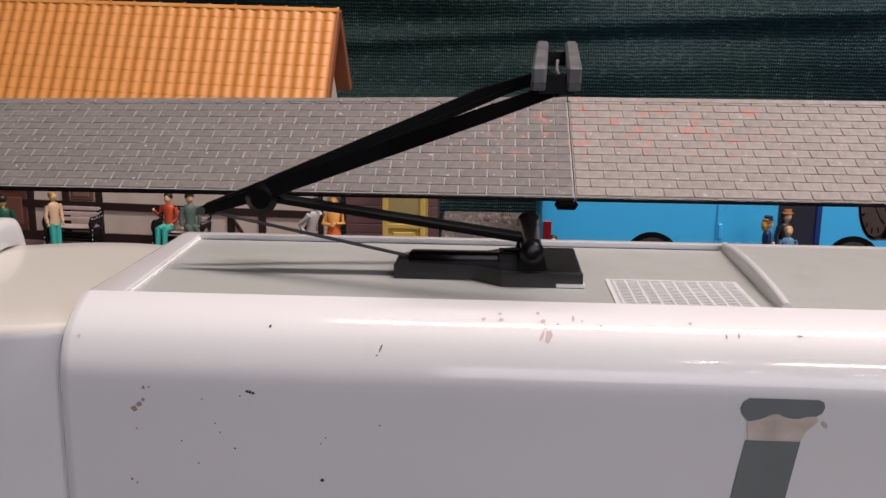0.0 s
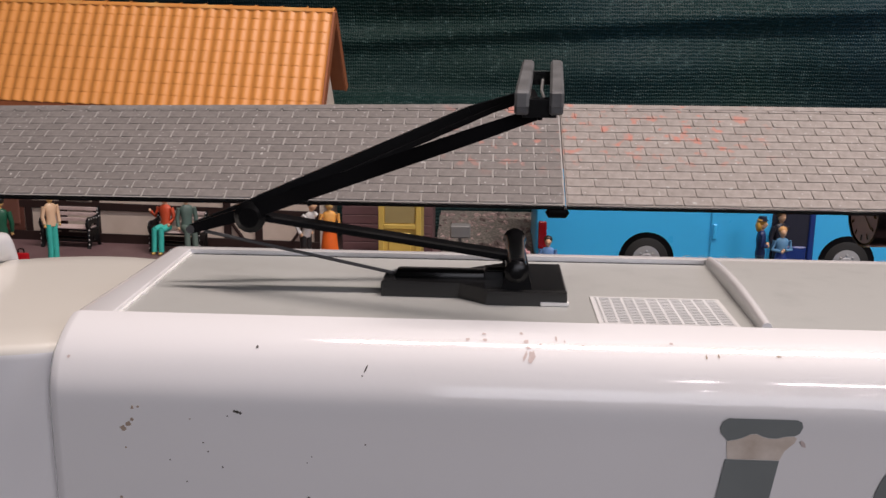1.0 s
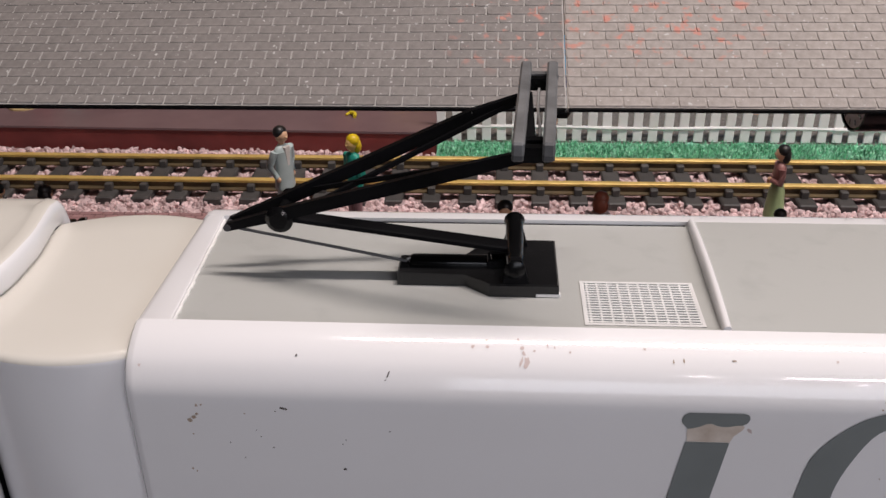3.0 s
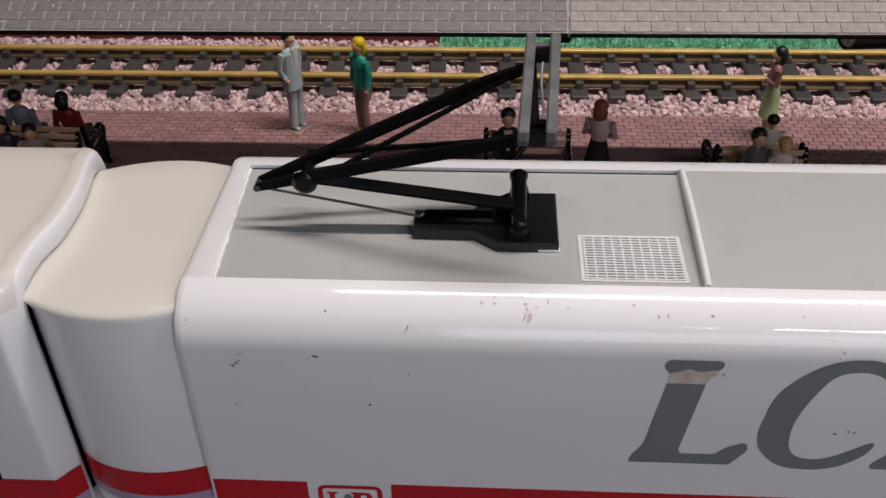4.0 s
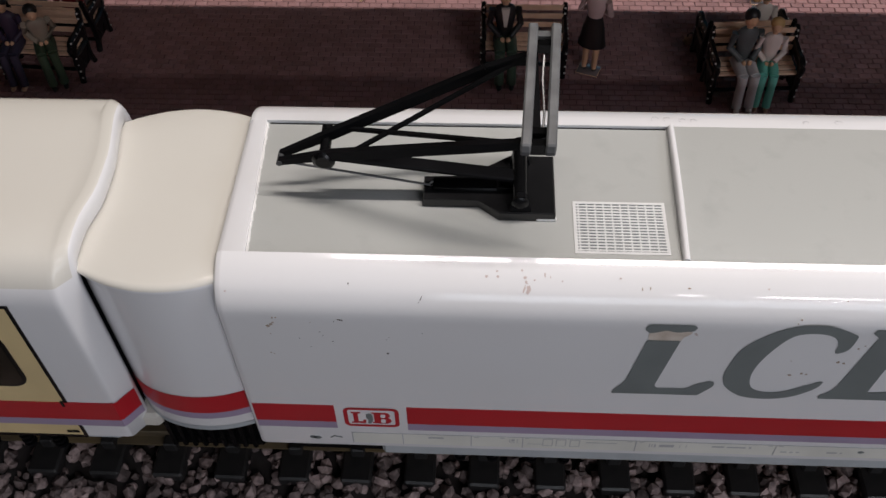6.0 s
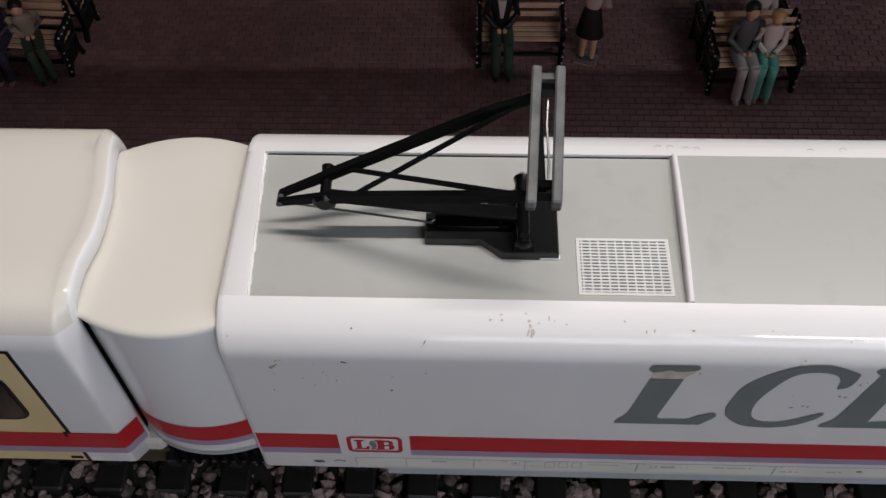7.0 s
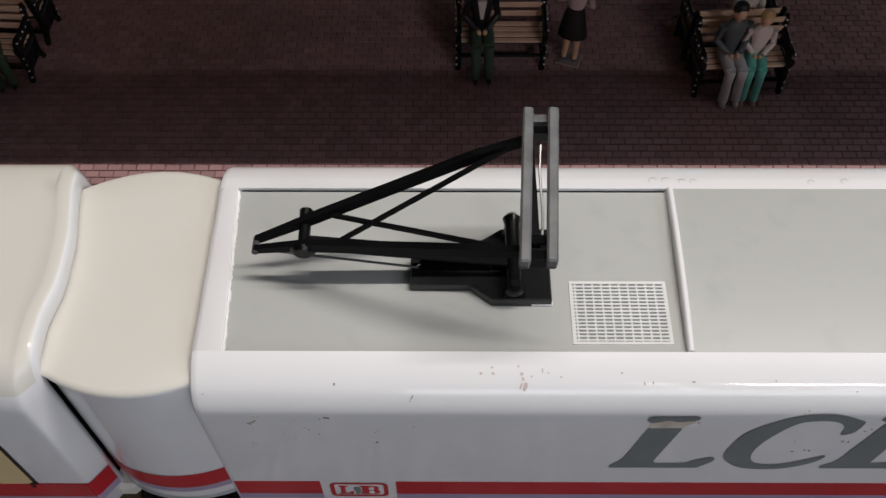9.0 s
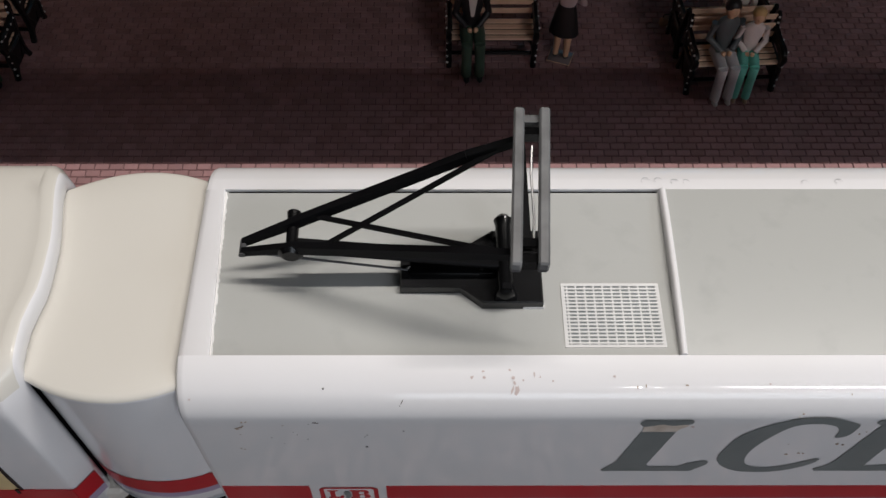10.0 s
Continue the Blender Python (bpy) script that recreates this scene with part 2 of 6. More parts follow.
def net_material():
    """Dark green shade netting: fine horizontal cords with small glints painted into the colour."""
    m = mat("dark_green_shade_net", (0.004, 0.024, 0.019), 0.5, col2=(0.0035, 0.024, 0.033), scale=2.5, bump=0.0, spec=0.28)
    nt = m.node_tree
    n, l = nt.nodes, nt.links
    b = n["Principled BSDF"]
    geo = n.new("ShaderNodeNewGeometry")
    warp = n.new("ShaderNodeTexNoise")
    warp.inputs["Scale"].default_value = 9
    l.new(geo.outputs["Position"], warp.inputs["Vector"])
    add = n.new("ShaderNodeVectorMath")
    add.operation = "MULTIPLY_ADD"
    l.new(warp.outputs["Color"], add.inputs[0])
    add.inputs[1].default_value = (0.004, 0.004, 0.006)
    l.new(geo.outputs["Position"], add.inputs[2])
    rows = n.new("ShaderNodeTexWave")
    rows.bands_direction = "Z"
    rows.inputs["Scale"].default_value, rows.inputs["Distortion"].default_value = 75, 2.5
    rows.inputs["Detail Scale"].default_value = 2
    l.new(add.outputs[0], rows.inputs["Vector"])
    cols = n.new("ShaderNodeTexWave")
    cols.bands_direction = "X"
    cols.inputs["Scale"].default_value, cols.inputs["Distortion"].default_value = 110, 2.0
    l.new(add.outputs[0], cols.inputs["Vector"])
    mul = n.new("ShaderNodeMath")
    mul.operation = "MULTIPLY"
    l.new(rows.outputs["Fac"], mul.inputs[0])
    l.new(cols.outputs["Fac"], mul.inputs[1])
    patch = n.new("ShaderNodeTexNoise")
    patch.inputs["Scale"].default_value, patch.inputs["Detail"].default_value = 120, 5
    l.new(geo.outputs["Position"], patch.inputs["Vector"])
    pm = n.new("ShaderNodeMapRange")
    pm.inputs[1].default_value, pm.inputs[2].default_value = 0.55, 0.8
    l.new(patch.outputs["Fac"], pm.inputs[0])
    mul2 = n.new("ShaderNodeMath")
    mul2.operation = "MULTIPLY"
    l.new(mul.outputs[0], mul2.inputs[0])
    l.new(pm.outputs[0], mul2.inputs[1])
    # paler colour at scattered cord crossings, painted in as glints
    mx = n.new("ShaderNodeMix")
    mx.data_type = "RGBA"
    l.new(mul2.outputs[0], mx.inputs["Factor"])
    l.new(b.inputs["Base Color"].links[0].from_socket, mx.inputs["A"])
    mx.inputs["B"].default_value = (0.15, 0.25, 0.24, 1)
    l.new(mx.outputs["Result"], b.inputs["Base Color"])
    bp = n.new("ShaderNodeBump")
    bp.inputs["Strength"].default_value, bp.inputs["Distance"].default_value = 0.9, 0.0015
    l.new(mul.outputs[0], bp.inputs["Height"])
    l.new(bp.outputs[0], b.inputs["Normal"])
    return m


NET = net_material()
# the second, paler colour speckles the blades with painted glints
GRASSMAT = mat("green_grass_fibre", (0.08, 0.44, 0.23), 0.4, col2=(0.46, 0.80, 0.62), scale=420, rand=0.5, contrast=(0.42, 0.66))

# ---- building helpers: every mesh is laid out in plan units ----
BASES = {}


def thing(name, base, label="", category="", group="", kind=""):
    ob = new(name)
    ob.empty_display_size = 0.01
    ob.location = plan(*base)
    BASES[ob.name] = base
    return tagged(ob, label, category, group, kind)


def finish(bm, smooth):
    bmesh.ops.recalc_face_normals(bm, faces=bm.faces[:])
    if smooth:
        for f in bm.faces:
            f.smooth = True
        for e in bm.edges:
            if len(e.link_faces) == 2 and e.calc_face_angle(0) > radians(smooth):
                e.smooth = False


def to_mesh(name, bm, mats, base, smooth=35):
    finish(bm, smooth)
    bm.transform(Matrix.Scale(U, 4) @ Matrix.Translation(-Vector(base)))
    me = bpy.data.meshes.new(name)
    bm.to_mesh(me)
    bm.free()
    for m in mats if isinstance(mats, (list, tuple)) else [mats]:
        me.materials.append(m)
    return me


def part(name, bm, material, parent, label="", smooth=35, kind=""):
    """A mesh under a thing or part; the bmesh is in plan units."""
    root = parent
    while root.name not in BASES:
        root = root.parent
    ob = new(name, to_mesh(name, bm, material, BASES[root.name], smooth))
    ob.parent = parent
    return tagged(ob, label, kind=kind)


def solid(name, bm, material, label="", category="", kind="", smooth=35, group=""):
    """A thing or a piece of the setting that is a single mesh, in plan units."""
    ob = new(name, to_mesh(name, bm, material, (0, 0, GROUND), smooth))
    return tagged(ob, label, category, group, kind)


def box(bm, x0, x1, y0, y1, z0, z1, bevel=0.0, mi=0, seg=1, turn=None):
    vs = [bm.verts.new((x, y, z)) for x in (x0, x1) for y in (y0, y1) for z in (z0, z1)]
    fs = [bm.faces.new([vs[i] for i in f]) for f in ((0, 1, 3, 2), (4, 6, 7, 5), (0, 4, 5, 1), (2, 3, 7, 6), (0, 2, 6, 4), (1, 5, 7, 3))]
    for f in fs:
        f.material_index = mi
    if turn is not None:
        bmesh.ops.transform(bm, matrix=turn, verts=vs)
    if bevel:
        edges = list({e for f in fs for e in f.edges})
        bmesh.ops.bevel(bm, geom=edges, offset=bevel, segments=seg, profile=0.5, affect="EDGES")
    return bm


def loft(bm, rings, closed=True, caps=True, mi=0):
    rows = [[bm.verts.new(p) for p in r] for r in rings]
    n = len(rows[0])
    for a, b in zip(rows, rows[1:]):
        for i in range(n if closed else n - 1):
            j = (i + 1) % n
            bm.faces.new((a[i], a[j], b[j], b[i])).material_index = mi
    if caps and closed:
        bm.faces.new(rows[0][::-1]).material_index = mi
        bm.faces.new(rows[-1]).material_index = mi
    return bm


def frame_of(d):
    d = d.normalized()
    s = d.cross(Vector((0, 0, 1)) if abs(d.z) < 0.9 else Vector((1, 0, 0))).normalized()
    return s, d.cross(s).normalized()


def rod(bm, pts, radii, n=8, mi=0, flat=1.0):
    """A round bar through points, with a radius at each one; flat squeezes it along its second axis."""
    pts = [Vector(p) for p in pts]
    if not isinstance(radii, (list, tuple)):
        radii = [radii] * len(pts)
    rings = []
    for i, p in enumerate(pts):
        d = pts[min(i + 1, len(pts) - 1)] - pts[max(i - 1, 0)]
        s, u = frame_of(d)
        rings.append([p + radii[i] * (math.cos(a) * s + flat * math.sin(a) * u) for a in [2 * math.pi * k / n for k in range(n)]])
    return loft(bm, rings, mi=mi)


def beam(bm, a, b, w, h, w2=None, h2=None, mi=0, bevel=0.0):
    """A square bar from a to b; w across, h upright, tapering to w2, h2."""
    a, b = Vector(a), Vector(b)
    s, u = frame_of(b - a)
    rings = []
    for p, ww, hh in ((a, w, h), (b, w2 or w, h2 or h)):
        rings.append([p + s * sx * ww / 2 + u * sz * hh / 2 for sx, sz in ((-1, -1), (1, -1), (1, 1), (-1, 1))])
    k = len(bm.edges)
    loft(bm, rings, mi=mi)
    if bevel:
        bm.edges.ensure_lookup_table()
        bmesh.ops.bevel(bm, geom=bm.edges[k:], offset=bevel, segments=1, affect="EDGES")
    return bm


def ball(bm, c, r, mi=0, sub=1, squash=(1, 1, 1)):
    m = Matrix.Translation(c) @ Matrix.Diagonal((*squash, 1))
    got = bmesh.ops.create_icosphere(bm, subdivisions=sub, radius=r, matrix=m)
    for v in got["verts"]:
        for f in v.link_faces:
            f.material_index = mi
    return bm


def prism(bm, outline, axis, lo, hi, mi=0):
    """A flat outline pushed along an axis. Outline pairs: (x, z) for axis y, (x, y) for axis z, (y, z) for axis x."""
    def at(p, d):
        return {"y": (p[0], d, p[1]), "z": (p[0], p[1], d), "x": (d, p[0], p[1])}[axis]

    lower, upper = [bm.verts.new(at(p, lo)) for p in outline], [bm.verts.new(at(p, hi)) for p in outline]
    n = len(outline)
    bm.faces.new(lower).material_index = mi
    bm.faces.new(upper[::-1]).material_index = mi
    for i in range(n):
        bm.faces.new((lower[i], upper[i], upper[(i + 1) % n], lower[(i + 1) % n])).material_index = mi
    return bm


def rounded(x0, x1, z0, z1, r, n=5):
    out = []
    for cx, cz, a0 in ((x1 - r, z1 - r, 0), (x0 + r, z1 - r, 90), (x0 + r, z0 + r, 180), (x1 - r, z0 + r, 270)):
        out += [(cx + r * math.cos(radians(a0 + 90 * k / n)), cz + r * math.sin(radians(a0 + 90 * k / n))) for k in range(n + 1)]
    return out


def smooth_line(pts, steps=6, closed=False):
    """Catmull-Rom through the points."""
    P = [Vector(p) for p in pts]
    n = len(P)
    out = []
    for i in range(n if closed else n - 1):
        a, b, c, d = (P[(i + k) % n] if closed else P[min(max(i + k, 0), n - 1)] for k in (-1, 0, 1, 2))
        for s in range(steps):
            t = s / steps
            out.append(0.5 * (2 * b + (c - a) * t + (2 * a - 5 * b + 4 * c - d) * t * t + (3 * b - a - 3 * c + d) * t ** 3))
    return out if closed else out + [P[-1]]


def rocks(count, place, size, seed):
    """Vertices and faces of many small broken stones."""
    rng = np.random.default_rng(seed)
    t = (1 + 5 ** 0.5) / 2
    base = np.array([(-1, t, 0), (1, t, 0), (-1, -t, 0), (1, -t, 0), (0, -1, t), (0, 1, t), (0, -1, -t), (0, 1, -t), (t, 0, -1), (t, 0, 1), (-t, 0, -1), (-t, 0, 1)]) / 1.9
    tri = np.array([(0, 11, 5), (0, 5, 1), (0, 1, 7), (0, 7, 10), (0, 10, 11), (1, 5, 9), (5, 11, 4), (11, 10, 2), (10, 7, 6), (7, 1, 8), (3, 9, 4), (3, 4, 2), (3, 2, 6), (3, 6, 8), (3, 8, 9), (4, 9, 5), (2, 4, 11), (6, 2, 10), (8, 6, 7), (9, 8, 1)])
    verts, faces = [], []
    for k in range(count):
        q, _ = np.linalg.qr(rng.normal(size=(3, 3)))
        s = size * rng.uniform(0.6, 1.35)
        v = (base * rng.uniform(0.7, 1.25, (12, 1)) * rng.uniform(0.6, 1.1, 3)) @ q * s
        verts.append(v + place(rng))
        faces.append(tri + 12 * k)
    return np.concatenate(verts), np.concatenate(faces)


def stuff(name, verts, faces, material, label, category, parent=None, base=(0, 0, GROUND)):
    me = bpy.data.meshes.new(name)
    me.from_pydata(((verts - np.array(base)) * U).tolist(), [], faces.tolist())
    me.materials.append(material)
    ob = new(name, me)
    if parent:
        ob.parent = parent
    return tagged(ob, label, category, kind="stuff")


# ---- the room and the base board ----
def slab(name, lo, hi, material, label, category):
    bm = bmesh.new()
    box(bm, lo[0], hi[0], lo[1], hi[1], lo[2], hi[2])
    return solid(name, bm, material, label, category, "structure", smooth=0)


# unseen room: pale floor and dark walls are toned to steer bounced light
slab("floor", (-42, -40, -15.5), (42, 62, -15), ROOMFLOOR, "plain unseen floor, pale to bounce light up", "floor")
slab("ceiling", (-42, -40, 38), (42, 62, 38.5), ROOMWALL, "plain dark ceiling of the hobby room", "ceiling")
slab("wall_north", (-42, 61.5, -15), (42, 62, 38), ROOMWALL, "plain dark wall of the hobby room, far behind the netting", "wall")
slab("wall_south", (-42, -40, -15), (42, -39.5, 38), ROOMWALL, "plain dark wall of the hobby room", "wall")
slab("wall_west", (-42, -39.5, -15), (-41.5, 61.5, 38), ROOMWALL, "plain dark wall of the hobby room", "wall")
slab("wall_east", (41.5, -39.5, -15), (42, 61.5, 38), ROOMWALL, "plain dark wall of the hobby room", "wall")
slab("ground", (-24, 0.4, 0.7), (24, 19.6, 1.2), EARTH, "dark brown base board that carries the model railway", "base board")

# the netting hangs in soft folds behind the layout
bm = bmesh.new()
rows = []
levels = [-2 + 0.5 * i for i in range(9)] + [2.5 + 0.06 * i for i in range(80)] + [7.3 + 0.2 * i for i in range(3)]
for z in levels:
    row = []
    for j in range(161):
        x = -32 + 0.4 * j
        y = 19.9 + 0.10 * math.sin(0.9 * x + 0.5 * z) + 0.16 * math.sin(0.37 * x - 0.8 * z) + 0.12 * noise.noise((x * 0.5, z * 0.9, 3.0))
        y -= 0.30 * math.exp(-((z - 4.75 - 0.05 * x) / 0.5) ** 2) * (0.7 + 0.3 * math.sin(0.7 * x))
        y -= 0.22 * math.exp(-((z - 6.3 + 0.04 * x) / 0.45) ** 2) + 0.18 * math.exp(-((z - 5.6 - 0.07 * x) / 0.22) ** 2)
        y -= 0.60 * math.exp(-((z - 3.98) / (0.17 if z < 3.98 else 0.30)) ** 2) / (1 + math.exp((x - 1.2) * 6))
        row.append((x, y, z))
    rows.append(row)
loft(bm, rows, closed=False, caps=False)
solid("backdrop", bm, NET, "dark green woven shade netting hung in soft folds", "backdrop", "structure", smooth=80)

# ---- tracks ----
def rail_outline(y, z):
    half = [(0.085, 0.0), (0.085, 0.022), (0.022, 0.04), (0.02, 0.105), (0.048, 0.12), (0.05, 0.155), (0.04, 0.165)]
    return [(y + a, z + b) for a, b in half] + [(y - a, z + b) for a, b in half[::-1]]


def track(yc, x0, x1, first, label, z=1.22, metal=BRASS, rail_label="aged brass rail", tie=SLEEPER):
    th = thing("railway_track", ((x0 + x1) / 2, yc, z), label, "track")
    for side in (-1, 1):
        bm = bmesh.new()
        prism(bm, rail_outline(yc + side * 0.44, z + 0.115), "x", x0, x1)
        for f_ in bm.faces:
            f_.material_index = 1 if f_.calc_center_median().z < z + 0.115 + 0.112 else 0
        part("rail", bm, [metal, DULLBRASS], th, rail_label, smooth=0)
    bm = bmesh.new()
    box(bm, -0.125, 0.125, -0.79, 0.79, 0.0, 0.12, bevel=0.018)
    for side in (-1, 1):
        for out in (-1, 1):
            yy = side * 0.44 + out * 0.085
            box(bm, -0.055, 0.055, yy - 0.05, yy + 0.05, 0.11, 0.225, bevel=0.012)
    me = to_mesh("sleeper", bm, tie, (0, 0, 0), 0)
    base = Vector(BASES[th.name])
    x = first
    while x < x1 - 0.2:
        ob = new("sleeper", me)
        ob.parent = th
        ob.location = (Vector((x, yc, z)) - base) * U
        ob.rotation_euler = (0, 0, radians(random.uniform(-1.2, 1.2)))
        x += 0.517
    return th


track(12.09, -12.0, 12.5, -11.83, "straight model railway track with aged brass rails on dark sleepers")
track(3.80, -12.0, 12.5, -11.96, "model railway track under the white train, dark sleepers", 1.62, DULLBRASS, "dull dark rail", SLEEPERBLACK)
bm = bmesh.new()
prism(bm, [(1.2, 1.2), (5.19, 1.2), (5.19, 1.615), (1.7, 1.615)], "x", -14, 14)
solid("roadbed", bm, EARTH, "raised dark roadbed under the near track", "roadbed", "structure", smooth=0)


def bed(y0, y1, x0, x1, z, spare):
    def place(rng):
        while True:
            p = np.array((rng.uniform(x0, x1), rng.uniform(y0, y1), z + rng.uniform(-0.035, 0.045)))
            if not spare or min(abs(p[1] - q) for q in spare) > 0.13:
                return p
    return place


bm = bmesh.new()
box(bm, -14, -0.5, 10.331, 13.62, 1.2005, 1.224)
box(bm, -0.5, 14, 10.331, 12.985, 1.2005, 1.224)
solid("ballast_bed", bm, BALLASTBED, "bed of fine pink grit under the far track", "ballast bed", "structure", smooth=0)
v, f = rocks(14500, bed(10.33, 12.98, -8.5, 9.5, 1.228, (11.65, 12.53)), 0.046, 4)
stuff("ballast", v, f, PINKSTONE, "pale pink granite chippings between and beside the sleepers", "ballast")
v, f = rocks(1300, bed(12.95, 13.34, -8.5, -0.5, 1.228, None), 0.046, 14)
stuff("ballast", v, f, PINKSTONE, "pale pink granite chippings along the foot of the station platform", "ballast")
v, f = rocks(7600, bed(1.9, 5.0, -6.0, 6.5, 1.63, None), 0.058, 5)
stuff("ballast", v, f, GREYSTONE, "grey and pinkish broken stone ballast under the train", "ballast")

# ---- the near platform ----
bm = bmesh.new()
box(bm, -14, 14, 5.2, 10.33, 1.2, 1.565)
near_platform = solid("pavement", bm, MORTAR, "low platform paved with small mauve bricks in dark joints", "platform", "structure", smooth=0)

# ---- station platform, gravel yard ----
bm = bmesh.new()
edge = [(-0.5, 13.27), (-0.5, 17.9), (-14, 17.9), (-14, 13.60)]
prism(bm, edge, "z", 1.2, 1.60, mi=0)
for f_ in bm.faces:
    f_.material_index = 1
prism(bm, [(-0.52, 13.25), (-0.48, 17.9), (-14.0, 17.9), (-14.0, 13.58)], "z", 1.585, 1.62, mi=0)
solid("platform", bm, [PLATTOP, PLATFACE], "plum-brown station platform with a dark red front face", "platform", "structure", smooth=0)
bm = bmesh.new()
rows = []
for i in range(31):
    y = 13.5 + 6.05 * i / 30
    rows.append([(x, y, 1.46 + 0.02 * noise.noise((x * 3, y * 3, 0)) + max(0, y - 17) * 0.10 - 0.2 * max(0.0, 13.95 - y)) for x in [-0.49 + 16 * j / 60 for j in range(61)]])
loft(bm, rows, closed=False, caps=False)
solid("road", bm, GRAVEL, "dark grey gravel yard behind the white fence", "gravel yard", "structure", smooth=80)

# stony bank behind the yard, between the shed and the bus
bm = bmesh.new()
prism(bm, [(17.3, 1.46), (18.9, 1.46), (18.9, 1.98), (18.5, 1.95), (17.7, 1.7)], "x", -0.6, 2.6)
solid("bank", bm, GRAVEL, "dark stony bank in front of the green netting", "bank", "structure", smooth=0)


def on_bank(rng):
    q = rng.uniform(0, 1)
    return np.array((rng.uniform(-0.6, 2.6), 17.35 + 1.3 * q, 1.50 + 0.44 * q + rng.uniform(-0.02, 0.03)))


v, f = rocks(900, on_bank, 0.075, 11)
stuff("stones", v, f, GREYSTONE, "loose grey-brown stones on the bank", "stones")

# grass along the track
rng = np.random.default_rng(8)
N = 9000
gx, gy = rng.uniform(-0.45, 9.5, N), rng.uniform(12.98, 13.48, N)
h = rng.uniform(0.04, 0.10, N)
a = rng.uniform(0, 6.28, N)
w = 0.012
lean = rng.normal(0, 0.035, (N, 2))
z0 = 1.305 + 0.12 * (gy - 12.98)
v = np.stack([np.stack([gx - w * np.cos(a), gy - w * np.sin(a), z0], 1), np.stack([gx + w * np.cos(a), gy + w * np.sin(a), z0], 1), np.stack([gx + lean[:, 0], gy + lean[:, 1], z0 + h], 1)], 1).reshape(-1, 3)
stuff("grass", v, np.arange(3 * N).reshape(-1, 3), GRASSMAT, "strip of short bright green grass fibre beside the track", "grass")
bm = bmesh.new()
prism(bm, [(12.93, 1.22), (13.56, 1.22), (13.56, 1.375), (13.0, 1.31)], "x", -0.48, 9.6)
solid("grass_bank", bm, GRASSMAT, "low green bank under the grass fibre", "grass bank", "structure", smooth=0)

# ---- the locomotive ----
SIDE, MID = 2.915, 3.73


# the near shoulder, from the upright side to the roof recess: offsets from the side, heights
SHOULDER = smooth_line([(0.0, 4.05, 0), (0.0, 4.12, 0), (0.008, 4.19, 0), (0.030, 4.252, 0), (0.066, 4.312, 0), (0.112, 4.355, 0), (0.165, 4.388, 0), (0.215, 4.410, 0), (0.263, 4.425, 0)], 3)


def shoulder_at(z):
    """Place and outward normal on the near shoulder at a height."""
    for p, q in zip(SHOULDER, SHOULDER[1:]):
        if p.y <= z <= q.y:
            w = (z - p.y) / (q.y - p.y)
            d = (q - p).normalized()
            return SIDE + p.x + w * (q.x - p.x), Vector((0, -d.y, d.x))
    return SIDE, Vector((0, -1, 0))


def car_profile(inset, top=4.425, bottom=2.505, groove=0.04):
    """Half section from the bottom of the near side to the roof groove, mirrored about the middle."""
    s = SIDE + inset
    half = [(s + 0.03, bottom + inset * 0.3), (s + 0.004, bottom + 0.03), (s, bottom + 0.06), (s, 3.2)]
    half += [(s + p.x * (1 - inset / 0.263), p.y - inset * min(1.0, p.x / 0.12)) for p in SHOULDER]
    half += [(3.178, top - inset - groove)]
    return half + [(2 * MID - y + (0.105 if y < 3.17 else 0.042), z) for y, z in half[::-1]]


def car_shell(x_end, x_far, sign):
    """Body of a car whose rounded end stands at x_end and which runs on to x_far."""
    bm = bmesh.new()
    rings = [[(x_end + sign * d, y, z) for y, z in car_profile(i)] for d, i in ((0.0, 0.05), (0.006, 0.028), (0.02, 0.009), (0.045, 0.0), (0.055, 0.0), (0.2, 0.0))]
    rings.append([(x_far, y, z) for y, z in car_profile(0)])
    return loft(bm, rings)


loco = thing("locomotive", (3.4, MID, 1.5), "white train locomotive with grey roof panels and a red stripe", "locomotive")
body = part("body", car_shell(-1.213, 8.6, 1), WHITE, loco, "glossy white plastic body shell, slightly scuffed", smooth=30)
# the rim closing the recess is a little wider on the near side
RIM_NEAR, RIM_FAR = -1.026, -1.080
bm = bmesh.new()
rings = []
for y, inner in ((3.1775, RIM_NEAR), (4.3245, RIM_FAR)):
    rings.append([(x, y, z) for x, z in ((-1.212, 4.25), (-1.212, 4.372), (-1.204, 4.396), (-1.188, 4.4145), (-1.163, 4.4247), (inner - 0.005, 4.4247), (inner, 4.420), (inner, 4.25))])
loft(bm, rings)
roof_end = part("roof_end", bm, WHITE, body, "white rim closing the roof recess", smooth=30)
# a ragged bead of white paint where the rim meets the panel
rng = random.Random(21)
bm = bmesh.new()
ragged = [(RIM_NEAR + (RIM_FAR - RIM_NEAR) * k / 60 + 0.014 + rng.uniform(-0.006, 0.004), 3.185 + 1.128 * k / 60) for k in range(61)]
prism(bm, [(RIM_NEAR + 0.0005, 3.181), *ragged, (RIM_FAR + 0.0005, 4.318)], "z", 4.396, 4.409)
part("paint_bead", bm, WHITEPAINT, roof_end, "ragged bead of white paint", smooth=0)
# black strip painted in for the shade at the recess's far edge
bm = bmesh.new()
box(bm, -1.06, 1.585, 4.313, 4.3232, 4.392, 4.402)
part("joint", bm, BLACKMATT, body, "black strip standing in for shade along the recessed roof panel", smooth=0)
bm = bmesh.new()
box(bm, -1.15, 1.61, 3.179, 4.323, 4.30, 4.40)
part("roof_panel", bm, ROOFGREY, body, "flat matt grey roof panel", smooth=0)
bm = bmesh.new()
rings = []
